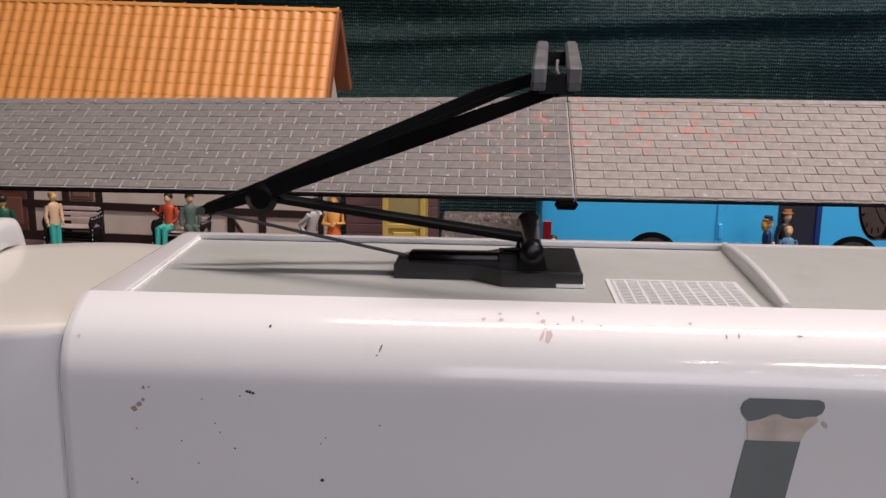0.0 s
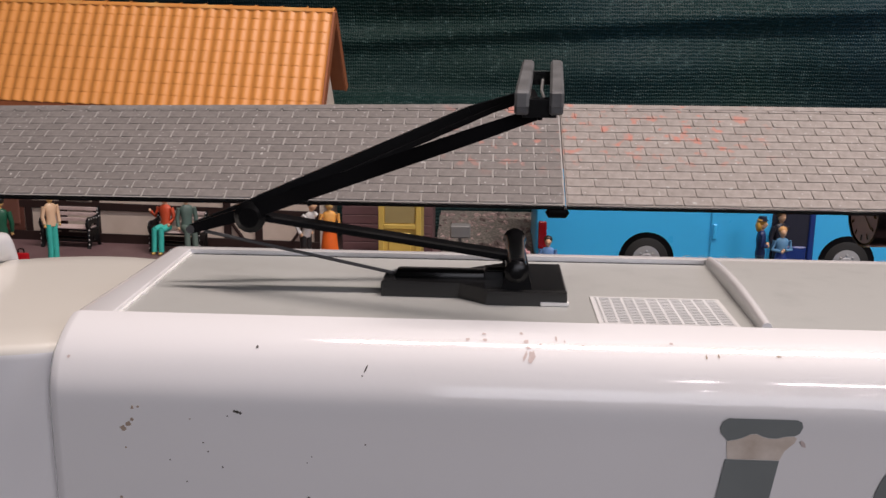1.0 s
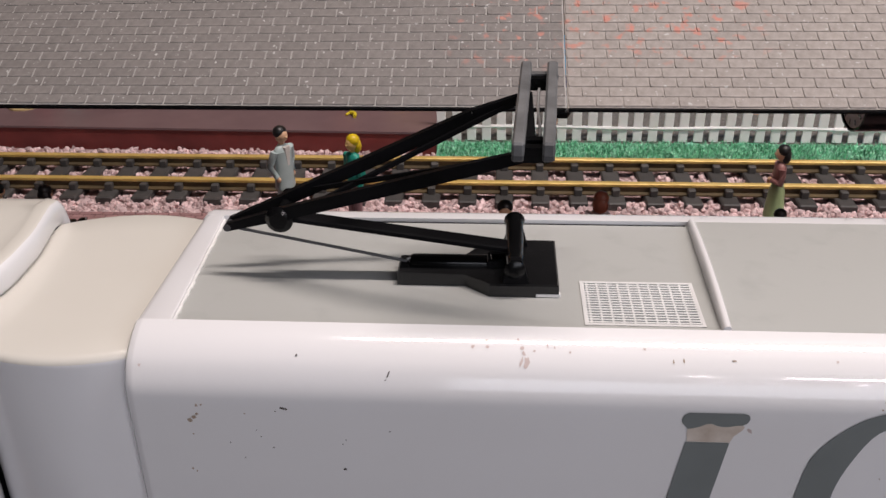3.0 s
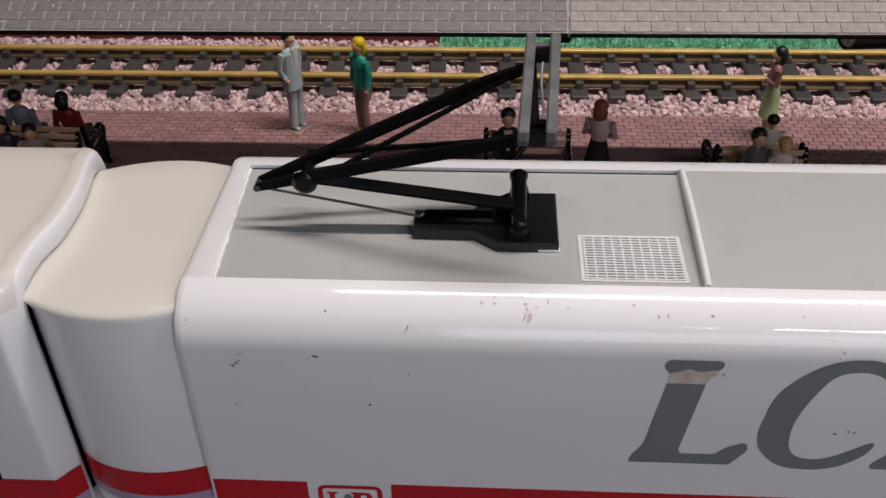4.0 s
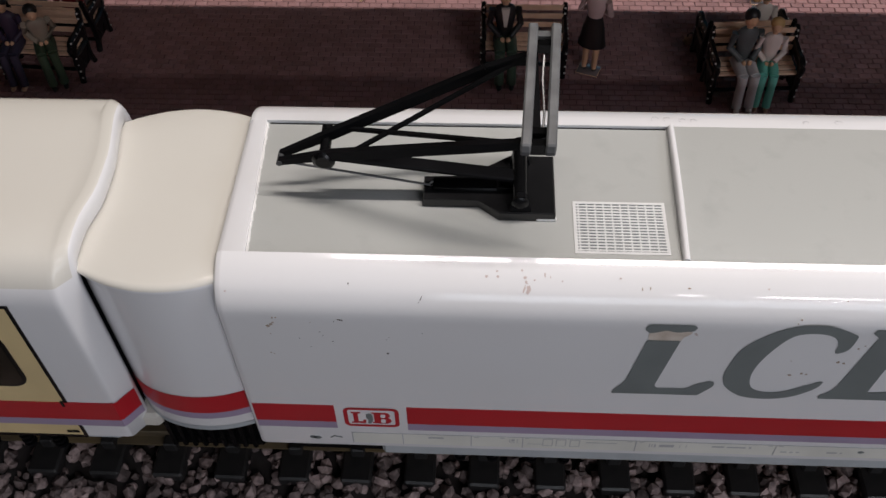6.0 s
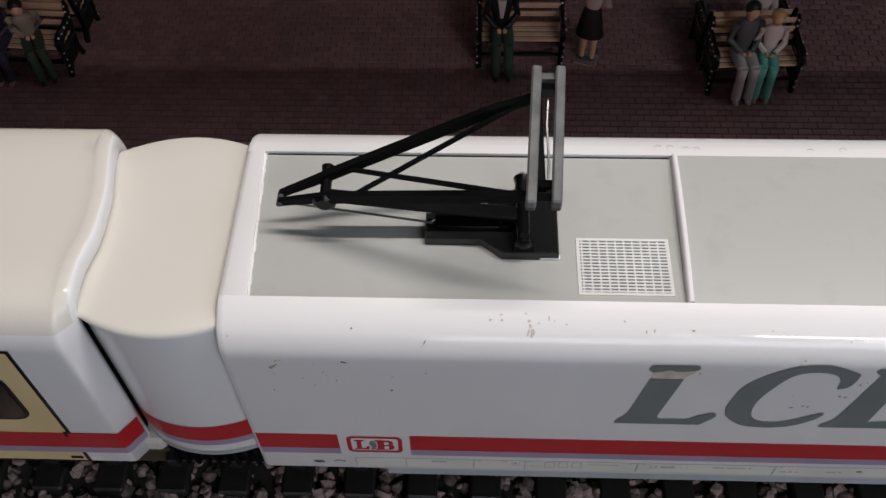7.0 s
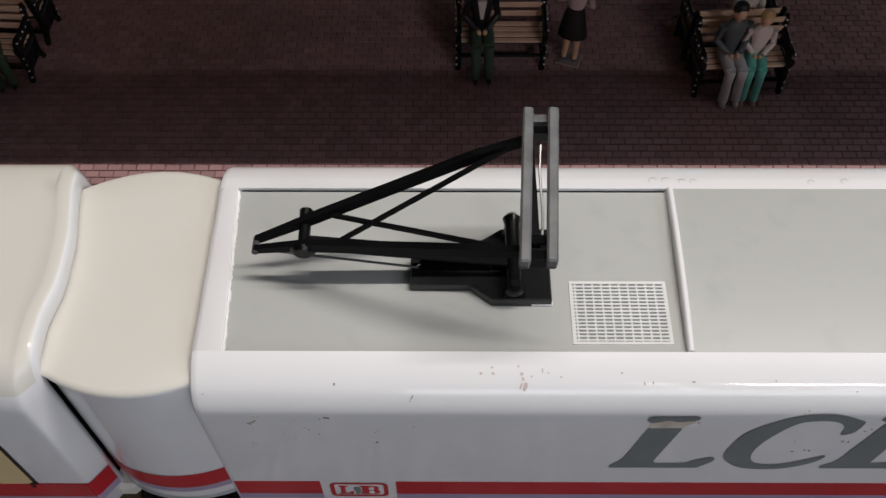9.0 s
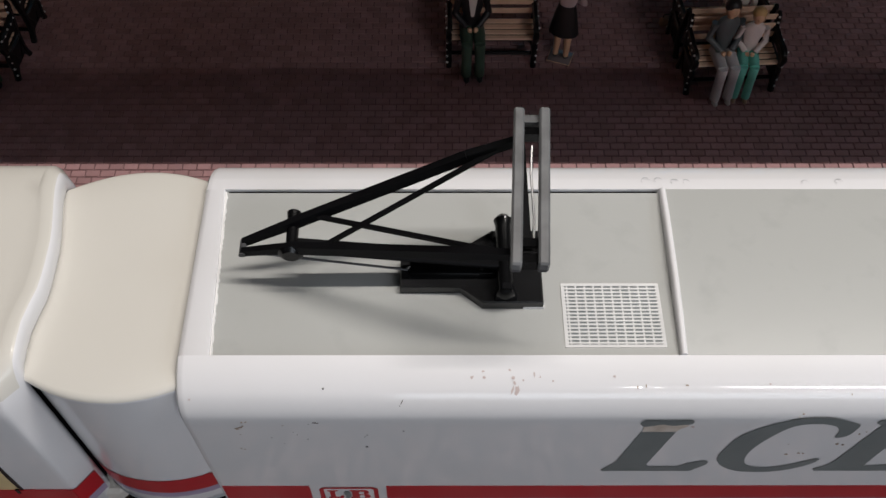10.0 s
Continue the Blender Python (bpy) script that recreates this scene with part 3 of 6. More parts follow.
for k in range(13):
    w = k / 12
    x, zt = 1.588 + 0.028 * w, 4.444 + 0.026 * (1 - (2 * w - 1) ** 2)
    rings.append([(x + 0.021 * a_, 3.179 + 1.144 * w, zt - b_) for a_, b_ in ((-1, 0.08), (-1, 0.026), (-0.86, 0.011), (-0.5, 0.002), (0, 0), (0.5, 0.002), (0.86, 0.011), (1, 0.026), (1, 0.08))])
loft(bm, rings)
part("roof_rib", bm, WHITE, body, "white rounded rib across the roof", smooth=60)
bm = bmesh.new()
rings = []
for x in (1.604, 4.42):
    top = [(x, 3.179 + 1.144 * k / 12, 4.425 + 0.03 * (1 - ((k - 6) / 6) ** 2)) for k in range(13)]
    rings.append(top + [(x, 4.323, 4.30), (x, 3.179, 4.30)])
loft(bm, rings)
part("roof_panel", bm, ROOFGREY, body, "gently arched grey roof panel", smooth=60)
bm = bmesh.new()
box(bm, 4.42, 5.6, 3.3, 4.16, 4.42, 4.52, bevel=0.03)
part("roof_hatch", bm, WHITE, body, "raised white roof hatch")
bm = bmesh.new()
box(bm, 5.6, 8.5, 3.179, 4.323, 4.40, 4.452)
part("roof_panel", bm, ROOFGREY, body, "flat matt grey roof panel", smooth=0)

# the vent grille: a white frame with bars both ways
# the sheet's darker grey stands in for shade down in the slots
bm = bmesh.new()
box(bm, 0.943, 1.504, 3.238, 3.648, 4.399, 4.4008)
part("grille_backing", bm, LETTER, body, "dark sheet behind the grille bars, for the shade in the slots", smooth=0)
bm = bmesh.new()
gx0, gx1, gy0, gy1 = 0.941, 1.506, 3.236, 3.650
zt = 4.4035
cols = [gx0 + 0.016] + [gx0 + 0.034 + (gx1 - gx0 - 0.050) * k / 10 for k in range(11)]
for k, x in enumerate(cols):
    box(bm, x - 0.0048, x + 0.0048, gy0 + 0.012, gy1 - 0.012, zt - 0.006, zt)
for x in (gx0, gx1 - 0.014):
    box(bm, x, x + 0.014, gy0, gy1, zt - 0.006, zt + 0.0015)
for k in range(18):
    y = gy0 + (gy1 - gy0 - 0.014) * k / 17
    box(bm, gx0 + 0.002, gx1 - 0.002, y, y + (0.018 if k in (0, 17) else 0.0108), zt - 0.006, zt + 0.001)
part("vent_grille", bm, GRILLEWHITE, body, "white moulded vent grille", smooth=0)

# stripes, lettering and small markings on the near side
FACE = SIDE - 0.004


def plate(name, x0, x1, z0, z1, material, parent, label="", y=FACE, thick=0.008):
    bm = bmesh.new()
    box(bm, x0, x1, y, y + thick, z0, z1)
    return part(name, bm, material, parent, label, smooth=0)


for x0, x1 in ((-1.172, -0.607), (-0.107, 8.55)):
    plate("stripe", x0, x1, 2.879, 3.101, RED, body, "red stripe")
    plate("stripe", x0, x1, 2.792, 2.879, PURPLE, body, "mauve stripe")
bm = bmesh.new()
outer, inner = rounded(-0.549, -0.163, 2.826, 3.080, 0.05), rounded(-0.520, -0.192, 2.854, 3.052, 0.022)
loft(bm, [[(x, FACE, z) for x, z in outer], [(x, FACE, z) for x, z in inner]], caps=False)
badge = part("badge", bm, RED, body, "red rounded badge frame", smooth=0)
# plain shapes: a bracket, a grey worn patch and a notched block
for outline in ([(-0.497, 2.873), (-0.400, 2.873), (-0.395, 2.915), (-0.412, 2.916), (-0.424, 2.889), (-0.450, 2.889), (-0.450, 3.003), (-0.430, 3.007), (-0.430, 3.018), (-0.497, 3.018), (-0.497, 3.007), (-0.482, 3.003), (-0.482, 2.888), (-0.497, 2.884)],
                [(-0.352, 2.873), (-0.250, 2.873), (-0.228, 2.884), (-0.218, 2.908), (-0.226, 2.935), (-0.245, 2.948), (-0.228, 2.962), (-0.226, 2.990), (-0.238, 3.010), (-0.262, 3.018), (-0.352, 3.018), (-0.352, 3.007), (-0.338, 3.003), (-0.338, 2.888), (-0.352, 2.884)]):
    bm = bmesh.new()
    prism(bm, outline, "y", FACE, FACE + 0.006)
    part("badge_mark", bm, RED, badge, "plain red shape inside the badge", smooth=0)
for z0, z1 in ((2.890, 2.935), (2.958, 3.000)):
    bm = bmesh.new()
    prism(bm, rounded(-0.292, -0.258, z0, z1, 0.012), "y", FACE - 0.003, FACE + 0.003)
    part("badge_slot", bm, WHITE, badge, "small white slot", smooth=0)
bm = bmesh.new()
prism(bm, [(-0.385, 2.874), (-0.368, 2.870), (-0.356, 2.890), (-0.345, 2.925), (-0.347, 2.975), (-0.356, 2.998), (-0.376, 3.004), (-0.392, 2.985), (-0.394, 2.950), (-0.380, 2.925)], "y", FACE - 0.001, FACE + 0.004)
part("worn_patch", bm, LETTER, badge, "small grey worn patch", smooth=0)


def letter(outline, label):
    bm = bmesh.new()
    vs = [bm.verts.new((x, FACE, z)) for x, z in outline]
    es = [bm.edges.new((vs[i], vs[(i + 1) % len(vs)])) for i in range(len(vs))]
    bmesh.ops.triangle_fill(bm, use_beauty=True, edges=es)
    return part("letter", bm, LETTER, body, label, smooth=0)


# italic serif capitals, drawn upright and sheared
BASELINE, CAP_H = 3.372, 0.781


def italic(x, z, x0, slant=0.118):
    return (x0 + x + slant * z / CAP_H, BASELINE + z)


def curve(pts, x0, steps=4):
    return [italic(p.x, p.y, x0) for p in smooth_line([(x, z, 0) for x, z in pts], steps, closed=True)]


L_X = 1.250
L_UP = [(0.0, 0.008), (0.006, 0.0), (0.556, 0.0), (0.616, 0.105), (0.620, 0.135), (0.606, 0.168), (0.578, 0.176), (0.500, 0.136), (0.462, 0.088), (0.440, 0.080), (0.274, 0.079), (0.258, 0.094), (0.248, 0.118), (0.252, 0.616), (0.052, 0.616), (0.048, 0.16), (0.036, 0.115), (0.010, 0.062), (0.0, 0.036)]
letter([italic(x, z, L_X) for x, z in L_UP], "grey italic capital L")
rr = random.Random(21)
edge = [(x, z + rr.uniform(-0.004, 0.004)) for x, z in ((0.044, 0.690), (0.075, 0.692), (0.100, 0.702), (0.120, 0.716), (0.145, 0.722), (0.170, 0.706), (0.195, 0.700), (0.225, 0.703), (0.255, 0.712), (0.285, 0.716))]
bm = bmesh.new()
worn = [(0.060, 0.6175), (0.252, 0.6175), (0.262, 0.655), (0.292, 0.690), (0.296, 0.708), *edge[::-1], (0.048, 0.660)]
prism(bm, [italic(x, z, L_X) for x, z in worn], "y", FACE + 0.001, FACE + 0.006)
part("worn_patch", bm, PRIMER, body, "beige worn patch through the lettering", smooth=0)
cap = [(0.006, 0.742), (0.014, 0.720), *[(x, z + 0.003) for x, z in edge], (0.302, 0.728), (0.308, 0.752), (0.300, 0.772), (0.280, 0.781), (0.030, 0.781), (0.012, 0.766)]
letter([italic(x, z, L_X) for x, z in cap], "grey italic capital L")
bm = bmesh.new()
prism(bm, [italic(x, z, L_X) for x, z in ((0.314, 0.700), (0.330, 0.690), (0.336, 0.672), (0.322, 0.676), (0.310, 0.690))], "y", FACE + 0.001, FACE + 0.005)
part("grime_spot", bm, SCUFF, body, "small brown grime spot", smooth=0)
C_UP = [(0.022, 0.345), (0.035, 0.555), (0.145, 0.721), (0.271, 0.796), (0.398, 0.812), (0.485, 0.797), (0.630, 0.728), (0.656, 0.695), (0.662, 0.600), (0.648, 0.548), (0.606, 0.526), (0.588, 0.546), (0.570, 0.628), (0.512, 0.698), (0.403, 0.726), (0.282, 0.690), (0.215, 0.522), (0.190, 0.346), (0.210, 0.200), (0.262, 0.105), (0.350, 0.066), (0.462, 0.078), (0.590, 0.165), (0.640, 0.204), (0.668, 0.196), (0.655, 0.128), (0.600, 0.060), (0.520, 0.005), (0.390, -0.020), (0.225, 0.004), (0.095, 0.105), (0.036, 0.218)]
letter(curve([(x - 0.002, z) for x, z in C_UP], 1.862), "grey italic capital C")
E_UP = [(0.0, 0.020), (0.010, 0.0), (0.56, 0.0), (0.66, 0.19), (0.63, 0.21), (0.53, 0.12), (0.28, 0.09), (0.262, 0.36), (0.40, 0.36), (0.44, 0.28), (0.49, 0.54), (0.44, 0.48), (0.272, 0.46), (0.285, 0.70), (0.52, 0.70), (0.60, 0.58), (0.64, 0.59), (0.60, 0.781), (0.02, 0.781), (0.01, 0.745), (0.062, 0.70), (0.060, 0.16), (0.046, 0.10), (0.0, 0.045)]
letter([italic(x, z, 2.572) for x, z in E_UP], "grey italic capital E")

# the strip of printed data panels under the stripes
y0, y1 = FACE + 0.0005, FACE + 0.004
PANELS = ((-0.516, -0.154), (-0.154, 0.336), (0.336, 0.703), (0.703, 1.503), (1.503, 2.480), (2.480, 3.40), (3.40, 4.30))
for x0, x1 in PANELS:
    plate("data_panel", x0 + 0.008, x1 - 0.002, 2.583, 2.726, LABELCREAM, body, "cream printed data panel", y=FACE + 0.0022, thick=0.003)
bm = bmesh.new()
for x0, x1 in PANELS:
    box(bm, x0, x0 + 0.006, y0, y1, 2.583, 2.735)
    box(bm, x0 + 0.006, x1, y0, y1, 2.728, 2.733)
for x in (0.848, 0.942, 1.040):
    for dx in (0, 0.066):
        box(bm, x + dx, x + dx + 0.006, y0, y1, 2.622, 2.716)
    box(bm, x + 0.006, x + 0.066, y0, y1, 2.710, 2.716)
    box(bm, x + 0.006, x + 0.066, y0, y1, 2.622, 2.626)
for x0, x1, z0, z1 in ((0.74, 0.846, 2.640, 2.645), (1.156, 1.285, 2.682, 2.690), (1.305, 1.374, 2.682, 2.690), (1.292, 1.299, 2.674, 2.694), (1.60, 1.607, 2.650, 2.700), (1.618, 1.624, 2.650, 2.692), (1.636, 1.648, 2.650, 2.692), (1.672, 1.775, 2.655, 2.690), (1.815, 1.819, 2.650, 2.695), (1.86, 1.864, 2.650, 2.695), (2.041, 2.125, 2.672, 2.690), (2.145, 2.275, 2.672, 2.690), (2.300, 2.314, 2.668, 2.695), (2.526, 2.570, 2.630, 2.645), (2.590, 2.615, 2.630, 2.645), (2.635, 2.659, 2.630, 2.645), (2.849, 2.920, 2.636, 2.652), (2.94, 2.955, 2.636, 2.652), (3.3, 3.36, 2.636, 2.652)):
    box(bm, x0, x1, y0, y1, z0, z1)
for x, z in ((0.045, 2.686), (0.075, 2.684), (0.105, 2.684), (0.128, 2.686)):
    box(bm, x - 0.013, x + 0.013, y0, y1, z - 0.010, z + 0.006)
box(bm, 0.036, 0.138, y0, y1, 2.693, 2.698)
for x0, x1, z0, z1 in ((0.612, 0.617, 2.650, 2.705), (0.617, 0.655, 2.650, 2.655), (0.625, 0.648, 2.672, 2.700), (0.664, 0.669, 2.650, 2.705)):
    box(bm, x0, x1, y0, y1, z0, z1)
for x, z in ((0.375, 2.710), (0.56, 2.708), (0.735, 2.714), (1.46, 2.712), (1.545, 2.712), (2.44, 2.714), (2.515, 2.712)):
    box(bm, x - 0.016, x + 0.016, y0, y1, z, z + 0.007)
part("small_markings", bm, PRINT, body, "fine grey lines and unreadable small print", smooth=0)
for x, z, r in ((-0.800, 2.648, 0.022), (-0.772, 2.642, 0.026), (3.08, 2.665, 0.02)):
    bm = bmesh.new()
    prism(bm, [(x + r * 1.2 * math.cos(t_), z + 0.8 * r * math.sin(t_)) for t_ in [k * math.pi / 5 for k in range(10)]], "y", y0, y1)
    part("small_symbol", bm, LETTER, body, "small dark symbol", smooth=0)
bm = bmesh.new()
prism(bm, [(-0.678, 2.645), (-0.660, 2.668), (-0.648, 2.676), (-0.620, 2.668), (-0.596, 2.664), (-0.588, 2.652), (-0.598, 2.652), (-0.622, 2.660), (-0.648, 2.667), (-0.655, 2.660), (-0.668, 2.645)], "y", y0, y1)
part("small_symbol", bm, LETTER, body, "small dark bent arrow", smooth=0)


def blotch(bm, x, z, r, y, seed, stretch=1.0):
    rr = random.Random(seed)
    prism(bm, [(x + r * stretch * rr.uniform(0.5, 1.2) * math.cos(t_), z + r * rr.uniform(0.5, 1.2) * math.sin(t_)) for t_ in [k * math.pi / 4.5 for k in range(9)]], "y", y, y + 0.004)


CHIPS = ((-0.468, 4.118, 0.006), (-0.457, 4.115, 0.007), (-0.446, 4.112, 0.006), (-0.187, 3.765, 0.008), (-0.523, 3.884, 0.004), (-0.496, 4.097, 0.003), (-0.596, 3.984, 0.003), (-0.578, 3.948, 0.0035), (-0.172, 3.94, 0.003), (-0.190, 3.915, 0.003), (0.036, 3.997, 0.0035), (-0.667, 3.818, 0.003), (-0.729, 3.908, 0.003))
for i, (x, z, r) in enumerate(CHIPS):
    bm = bmesh.new()
    blotch(bm, x, z, r, FACE + 0.001, i, 1.1)
    part("paint_chip", bm, CHIP, body, "small black paint chip", smooth=0)
GRIME = ((-0.908, 4.034, 0.014), (-0.886, 4.052, 0.012), (-0.872, 4.071, 0.009), (-0.868, 4.121, 0.008), (-0.845, 4.125, 0.006), (-0.903, 3.954, 0.005), (-0.935, 3.742, 0.006), (-0.915, 3.728, 0.005), (-0.643, 4.080, 0.004), (2.10, 4.02, 0.012), (2.118, 3.99, 0.009), (2.150, 3.952, 0.007), (2.33, 3.64, 0.011), (2.40, 3.66, 0.009), (2.43, 3.655, 0.007), (2.585, 3.80, 0.012), (2.62, 3.79, 0.008), (2.30, 3.80, 0.004), (2.25, 4.23, 0.007), (2.24, 4.19, 0.004), (2.66, 3.95, 0.008), (2.69, 3.98, 0.005))
for i, (x, z, r) in enumerate(GRIME):
    bm = bmesh.new()
    blotch(bm, x, z, r, FACE + 0.001, 40 + i)
    part("grime_spot", bm, GRIMEMAT, body, "small brown grime spot", smooth=0)
# chips and scuffs on the rounded shoulder: place along, height, half width, half height, slant
def shoulder_mark(name, x, z, rx, rz, slant, seed, material, label):
    rr = random.Random(seed)
    bm = bmesh.new()
    ring = []
    for t_ in [j * math.pi / 5 for j in range(10)]:
        k = rr.uniform(0.55, 1.15)
        dz = rz * k * math.sin(t_)
        y, nrm = shoulder_at(z + dz)
        ring.append(bm.verts.new(Vector((x + rx * k * math.cos(t_) + slant * dz, y, z + dz)) + nrm * 0.0025))
    bm.faces.new(ring)
    part(name, bm, material, body, label, smooth=0)


for i, m_ in enumerate(((0.034, 4.285, 0.004, 0.014, 0.5), (0.022, 4.262, 0.004, 0.004, 0.0), (-0.395, 4.345, 0.005, 0.004, 0.0), (1.325, 4.350, 0.004, 0.006, 0.0), (1.372, 4.352, 0.004, 0.007, 0.0), (1.595, 4.356, 0.012, 0.003, 0.0), (2.50, 4.322, 0.004, 0.005, 0.0))):
    shoulder_mark("paint_chip", *m_, 130 + i, CHIP if i < 3 else GRIMEMAT, "small dark paint chip")
for i, m_ in enumerate(((0.665, 4.338, 0.014, 0.022, 0.3), (0.640, 4.336, 0.006, 0.020, 0.5), (0.652, 4.364, 0.009, 0.006, -0.6), (0.645, 4.378, 0.012, 0.006, 0.0), (0.700, 4.372, 0.006, 0.004, 0.0), (0.486, 4.380, 0.010, 0.004, 0.4), (0.418, 4.380, 0.011, 0.005, 0.0), (0.480, 4.395, 0.009, 0.003, 0.0), (0.625, 4.398, 0.008, 0.003, 0.0), (0.760, 4.388, 0.006, 0.008, 0.0), (0.792, 4.381, 0.004, 0.003, 0.0), (0.862, 4.370, 0.006, 0.003, 0.0), (1.20, 4.382, 0.008, 0.003, 0.0), (-1.13, 4.300, 0.008, 0.007, 0.0), (2.05, 4.36, 0.006, 0.004, 0.0))):
    shoulder_mark("shoulder_scuff", *m_, 70 + i, SCUFF, "rubbed pale brown scuff on the shoulder")
for i, (x, y, r) in enumerate(((1.52, 4.39, 0.026), (1.60, 4.39, 0.024), (1.70, 4.38, 0.022), (1.77, 4.38, 0.02), (2.51, 4.375, 0.02), (2.72, 4.38, 0.024))):
    rr = random.Random(90 + i)
    bm = bmesh.new()
    n_ = 9
    arc = [(x + r * (1 + rr.uniform(-0.2, 0.2)) * math.cos(0.5 * k), y + 0.8 * r * math.sin(0.5 * k)) for k in range(n_)]
    for (xa, ya), (xb, yb) in zip(arc, arc[1:]):
        bm.faces.new([bm.verts.new(p) for p in ((xa, ya, 4.4275), (xb, yb, 4.4275), (xb, yb + 0.005, 4.4275), (xa, ya + 0.005, 4.4275))])
    part("rim_mark", bm, PRINT, body, "faint grey curl of dirt on the roof rim", smooth=0)
bm = bmesh.new()
box(bm, -0.315, 8.2, 2.93, 4.505, 2.385, 2.535, bevel=0.025)
part("skirt", bm, SKIRTGREY, loco, "blue-grey lower skirt")
bm = bmesh.new()
box(bm, -1.05, -0.3, 3.05, 4.41, 2.20, 2.53, bevel=0.03)
part("underframe", bm, BLACKMATT, loco, "black underframe")


def bogie(parent, xc):
    bm = bmesh.new()
    box(bm, xc - 0.62, xc + 0.62, 3.15, 3.28, 2.05, 2.40, bevel=0.03)
    box(bm, xc - 0.62, xc + 0.62, 4.18, 4.31, 2.05, 2.40, bevel=0.03)
    box(bm, xc - 0.3, xc + 0.3, 3.2, 4.26, 2.05, 2.45, bevel=0.03)
    for k in (-0.4, -0.15, 0.15, 0.4):
        for q in range(5):
            rod(bm, [(xc + k, 3.10, 2.07 + 0.06 * q), (xc + k, 3.10, 2.10 + 0.06 * q)], 0.05, 8)
    frame_ = part("bogie", bm, BLACKMATT, parent, "black sprung bogie frame")
    for dx in (-0.42, 0.42):
        bm = bmesh.new()
        for y in (3.33, 4.13):
            rod(bm, [(xc + dx, y - 0.02, 2.2), (xc + dx, y + 0.03, 2.2), (xc + dx, y + 0.035, 2.2), (xc + dx, y + 0.06, 2.2)], [0.30, 0.30, 0.35, 0.35], 20)
        rod(bm, [(xc + dx, 3.3, 2.2), (xc + dx, 4.16, 2.2)], 0.05, 8)
        part("wheel_set", bm, STEEL, frame_, "steel wheel set")


bogie(loco, 0.65)
bogie(loco, 6.9)

# ---- pantograph ----
bm = bmesh.new()
prism(bm, [(0.015, 3.59), (0.36, 3.59), (0.485, 3.487), (0.83, 3.487), (0.83, 3.985), (0.55, 3.985), (0.40, 3.88), (0.36, 3.79), (0.015, 3.79)], "z", 4.396, 4.47)
bmesh.ops.bevel(bm, geom=[e for e in bm.edges if abs(e.verts[0].co.z - 4.47) < 1e-4 and abs(e.verts[1].co.z - 4.47) < 1e-4], offset=0.008, segments=1, affect="EDGES")
pan = part("pantograph", bm, BASEBLACK, loco, "black folding pantograph with a grey double contact bar", smooth=30)
bm = bmesh.new()
box(bm, 0.07, 0.49, 3.66, 3.765, 4.45, 4.50, bevel=0.02, seg=2)
part("spring_housing", bm, BLACK, pan, "black spring housing")
bm = bmesh.new()
for x0, x1, y0_, y1_ in ((0.47, 0.59, 3.655, 3.678), (0.47, 0.59, 3.747, 3.77), (0.47, 0.49, 3.678, 3.747)):
    box(bm, x0, x1, y0_, y1_, 4.46, 4.51, bevel=0.005)
part("slot_frame", bm, BLACK, pan, "small slotted bracket")
bm = bmesh.new()
rod(bm, [(0.61, 3.475, 4.55), (0.61, 3.49, 4.55), (0.61, 3.52, 4.552), (0.61, 3.93, 4.585), (0.61, 3.97, 4.588), (0.61, 3.995, 4.588)], [0.03, 0.052, 0.046, 0.046, 0.056, 0.035], 14)
shaft = part("pivot_shaft", bm, BLACK, pan, "black pivot shaft lying across the base")
for y in (3.52, 3.92):
    bm = bmesh.new()
    prism(bm, [(0.545, 4.45), (0.685, 4.45), (0.66, 4.55), (0.64, 4.60), (0.59, 4.60), (0.57, 4.55)], "y", y - 0.02, y + 0.02)
    part("shaft_bearing", bm, BLACKMATT, pan, "black shaft bearing", smooth=0)
KNEE = Vector((-0.575, 3.72, 4.735))
bm = bmesh.new()
beam(bm, (0.60, 3.70, 4.57), (KNEE.x, 3.70, KNEE.z), 0.10, 0.034, 0.09, 0.032, bevel=0.008)
part("lower_arm", bm, BLACKMATT, pan, "black lower arm")
bm = bmesh.new()
rod(bm, [(KNEE.x, 3.62, KNEE.z), (KNEE.x, 3.64, KNEE.z), (KNEE.x, 3.66, KNEE.z), (KNEE.x, 3.82, KNEE.z + 0.01), (KNEE.x, 3.905, KNEE.z + 0.02), (KNEE.x, 3.915, KNEE.z + 0.02)], [0.045, 0.072, 0.034, 0.034, 0.04, 0.025], 16)
part("knee_joint", bm, BLACK, pan, "black knee roller")
TIP = Vector((-0.86, 3.725, 4.665))
NEAR_END, FAR_END = Vector((0.665, 3.30, 5.235)), Vector((0.66, 4.00, 5.268))
for y_knee, end, tip_y, lift, rise in ((3.665, NEAR_END, 3.70, 0.02, 0.0), (3.82, FAR_END, 3.765, 0.035, 0.024)):
    bm = bmesh.new()
    k0 = Vector((KNEE.x, y_knee, KNEE.z + lift))
    beam(bm, (TIP.x, tip_y, TIP.z), k0, 0.034, 0.042, 0.040, 0.060)
    mid = k0.lerp(end, 0.78) + Vector((0, 0, rise))
    beam(bm, k0, mid, 0.044, 0.066, 0.042, 0.062)
    beam(bm, mid, end, 0.042, 0.062, 0.036, 0.05)
    part("upper_arm", bm, BLACKMATT, pan, "black upper arm")
bm = bmesh.new()
rod(bm, [(TIP.x, 3.675, TIP.z), (TIP.x, 3.775, TIP.z)], 0.019, 10)
part("tip_pin", bm, BARFOOT, pan, "dark grey pin at the arm's tip")


def along(a, b, s):
    return a.lerp(b, s)


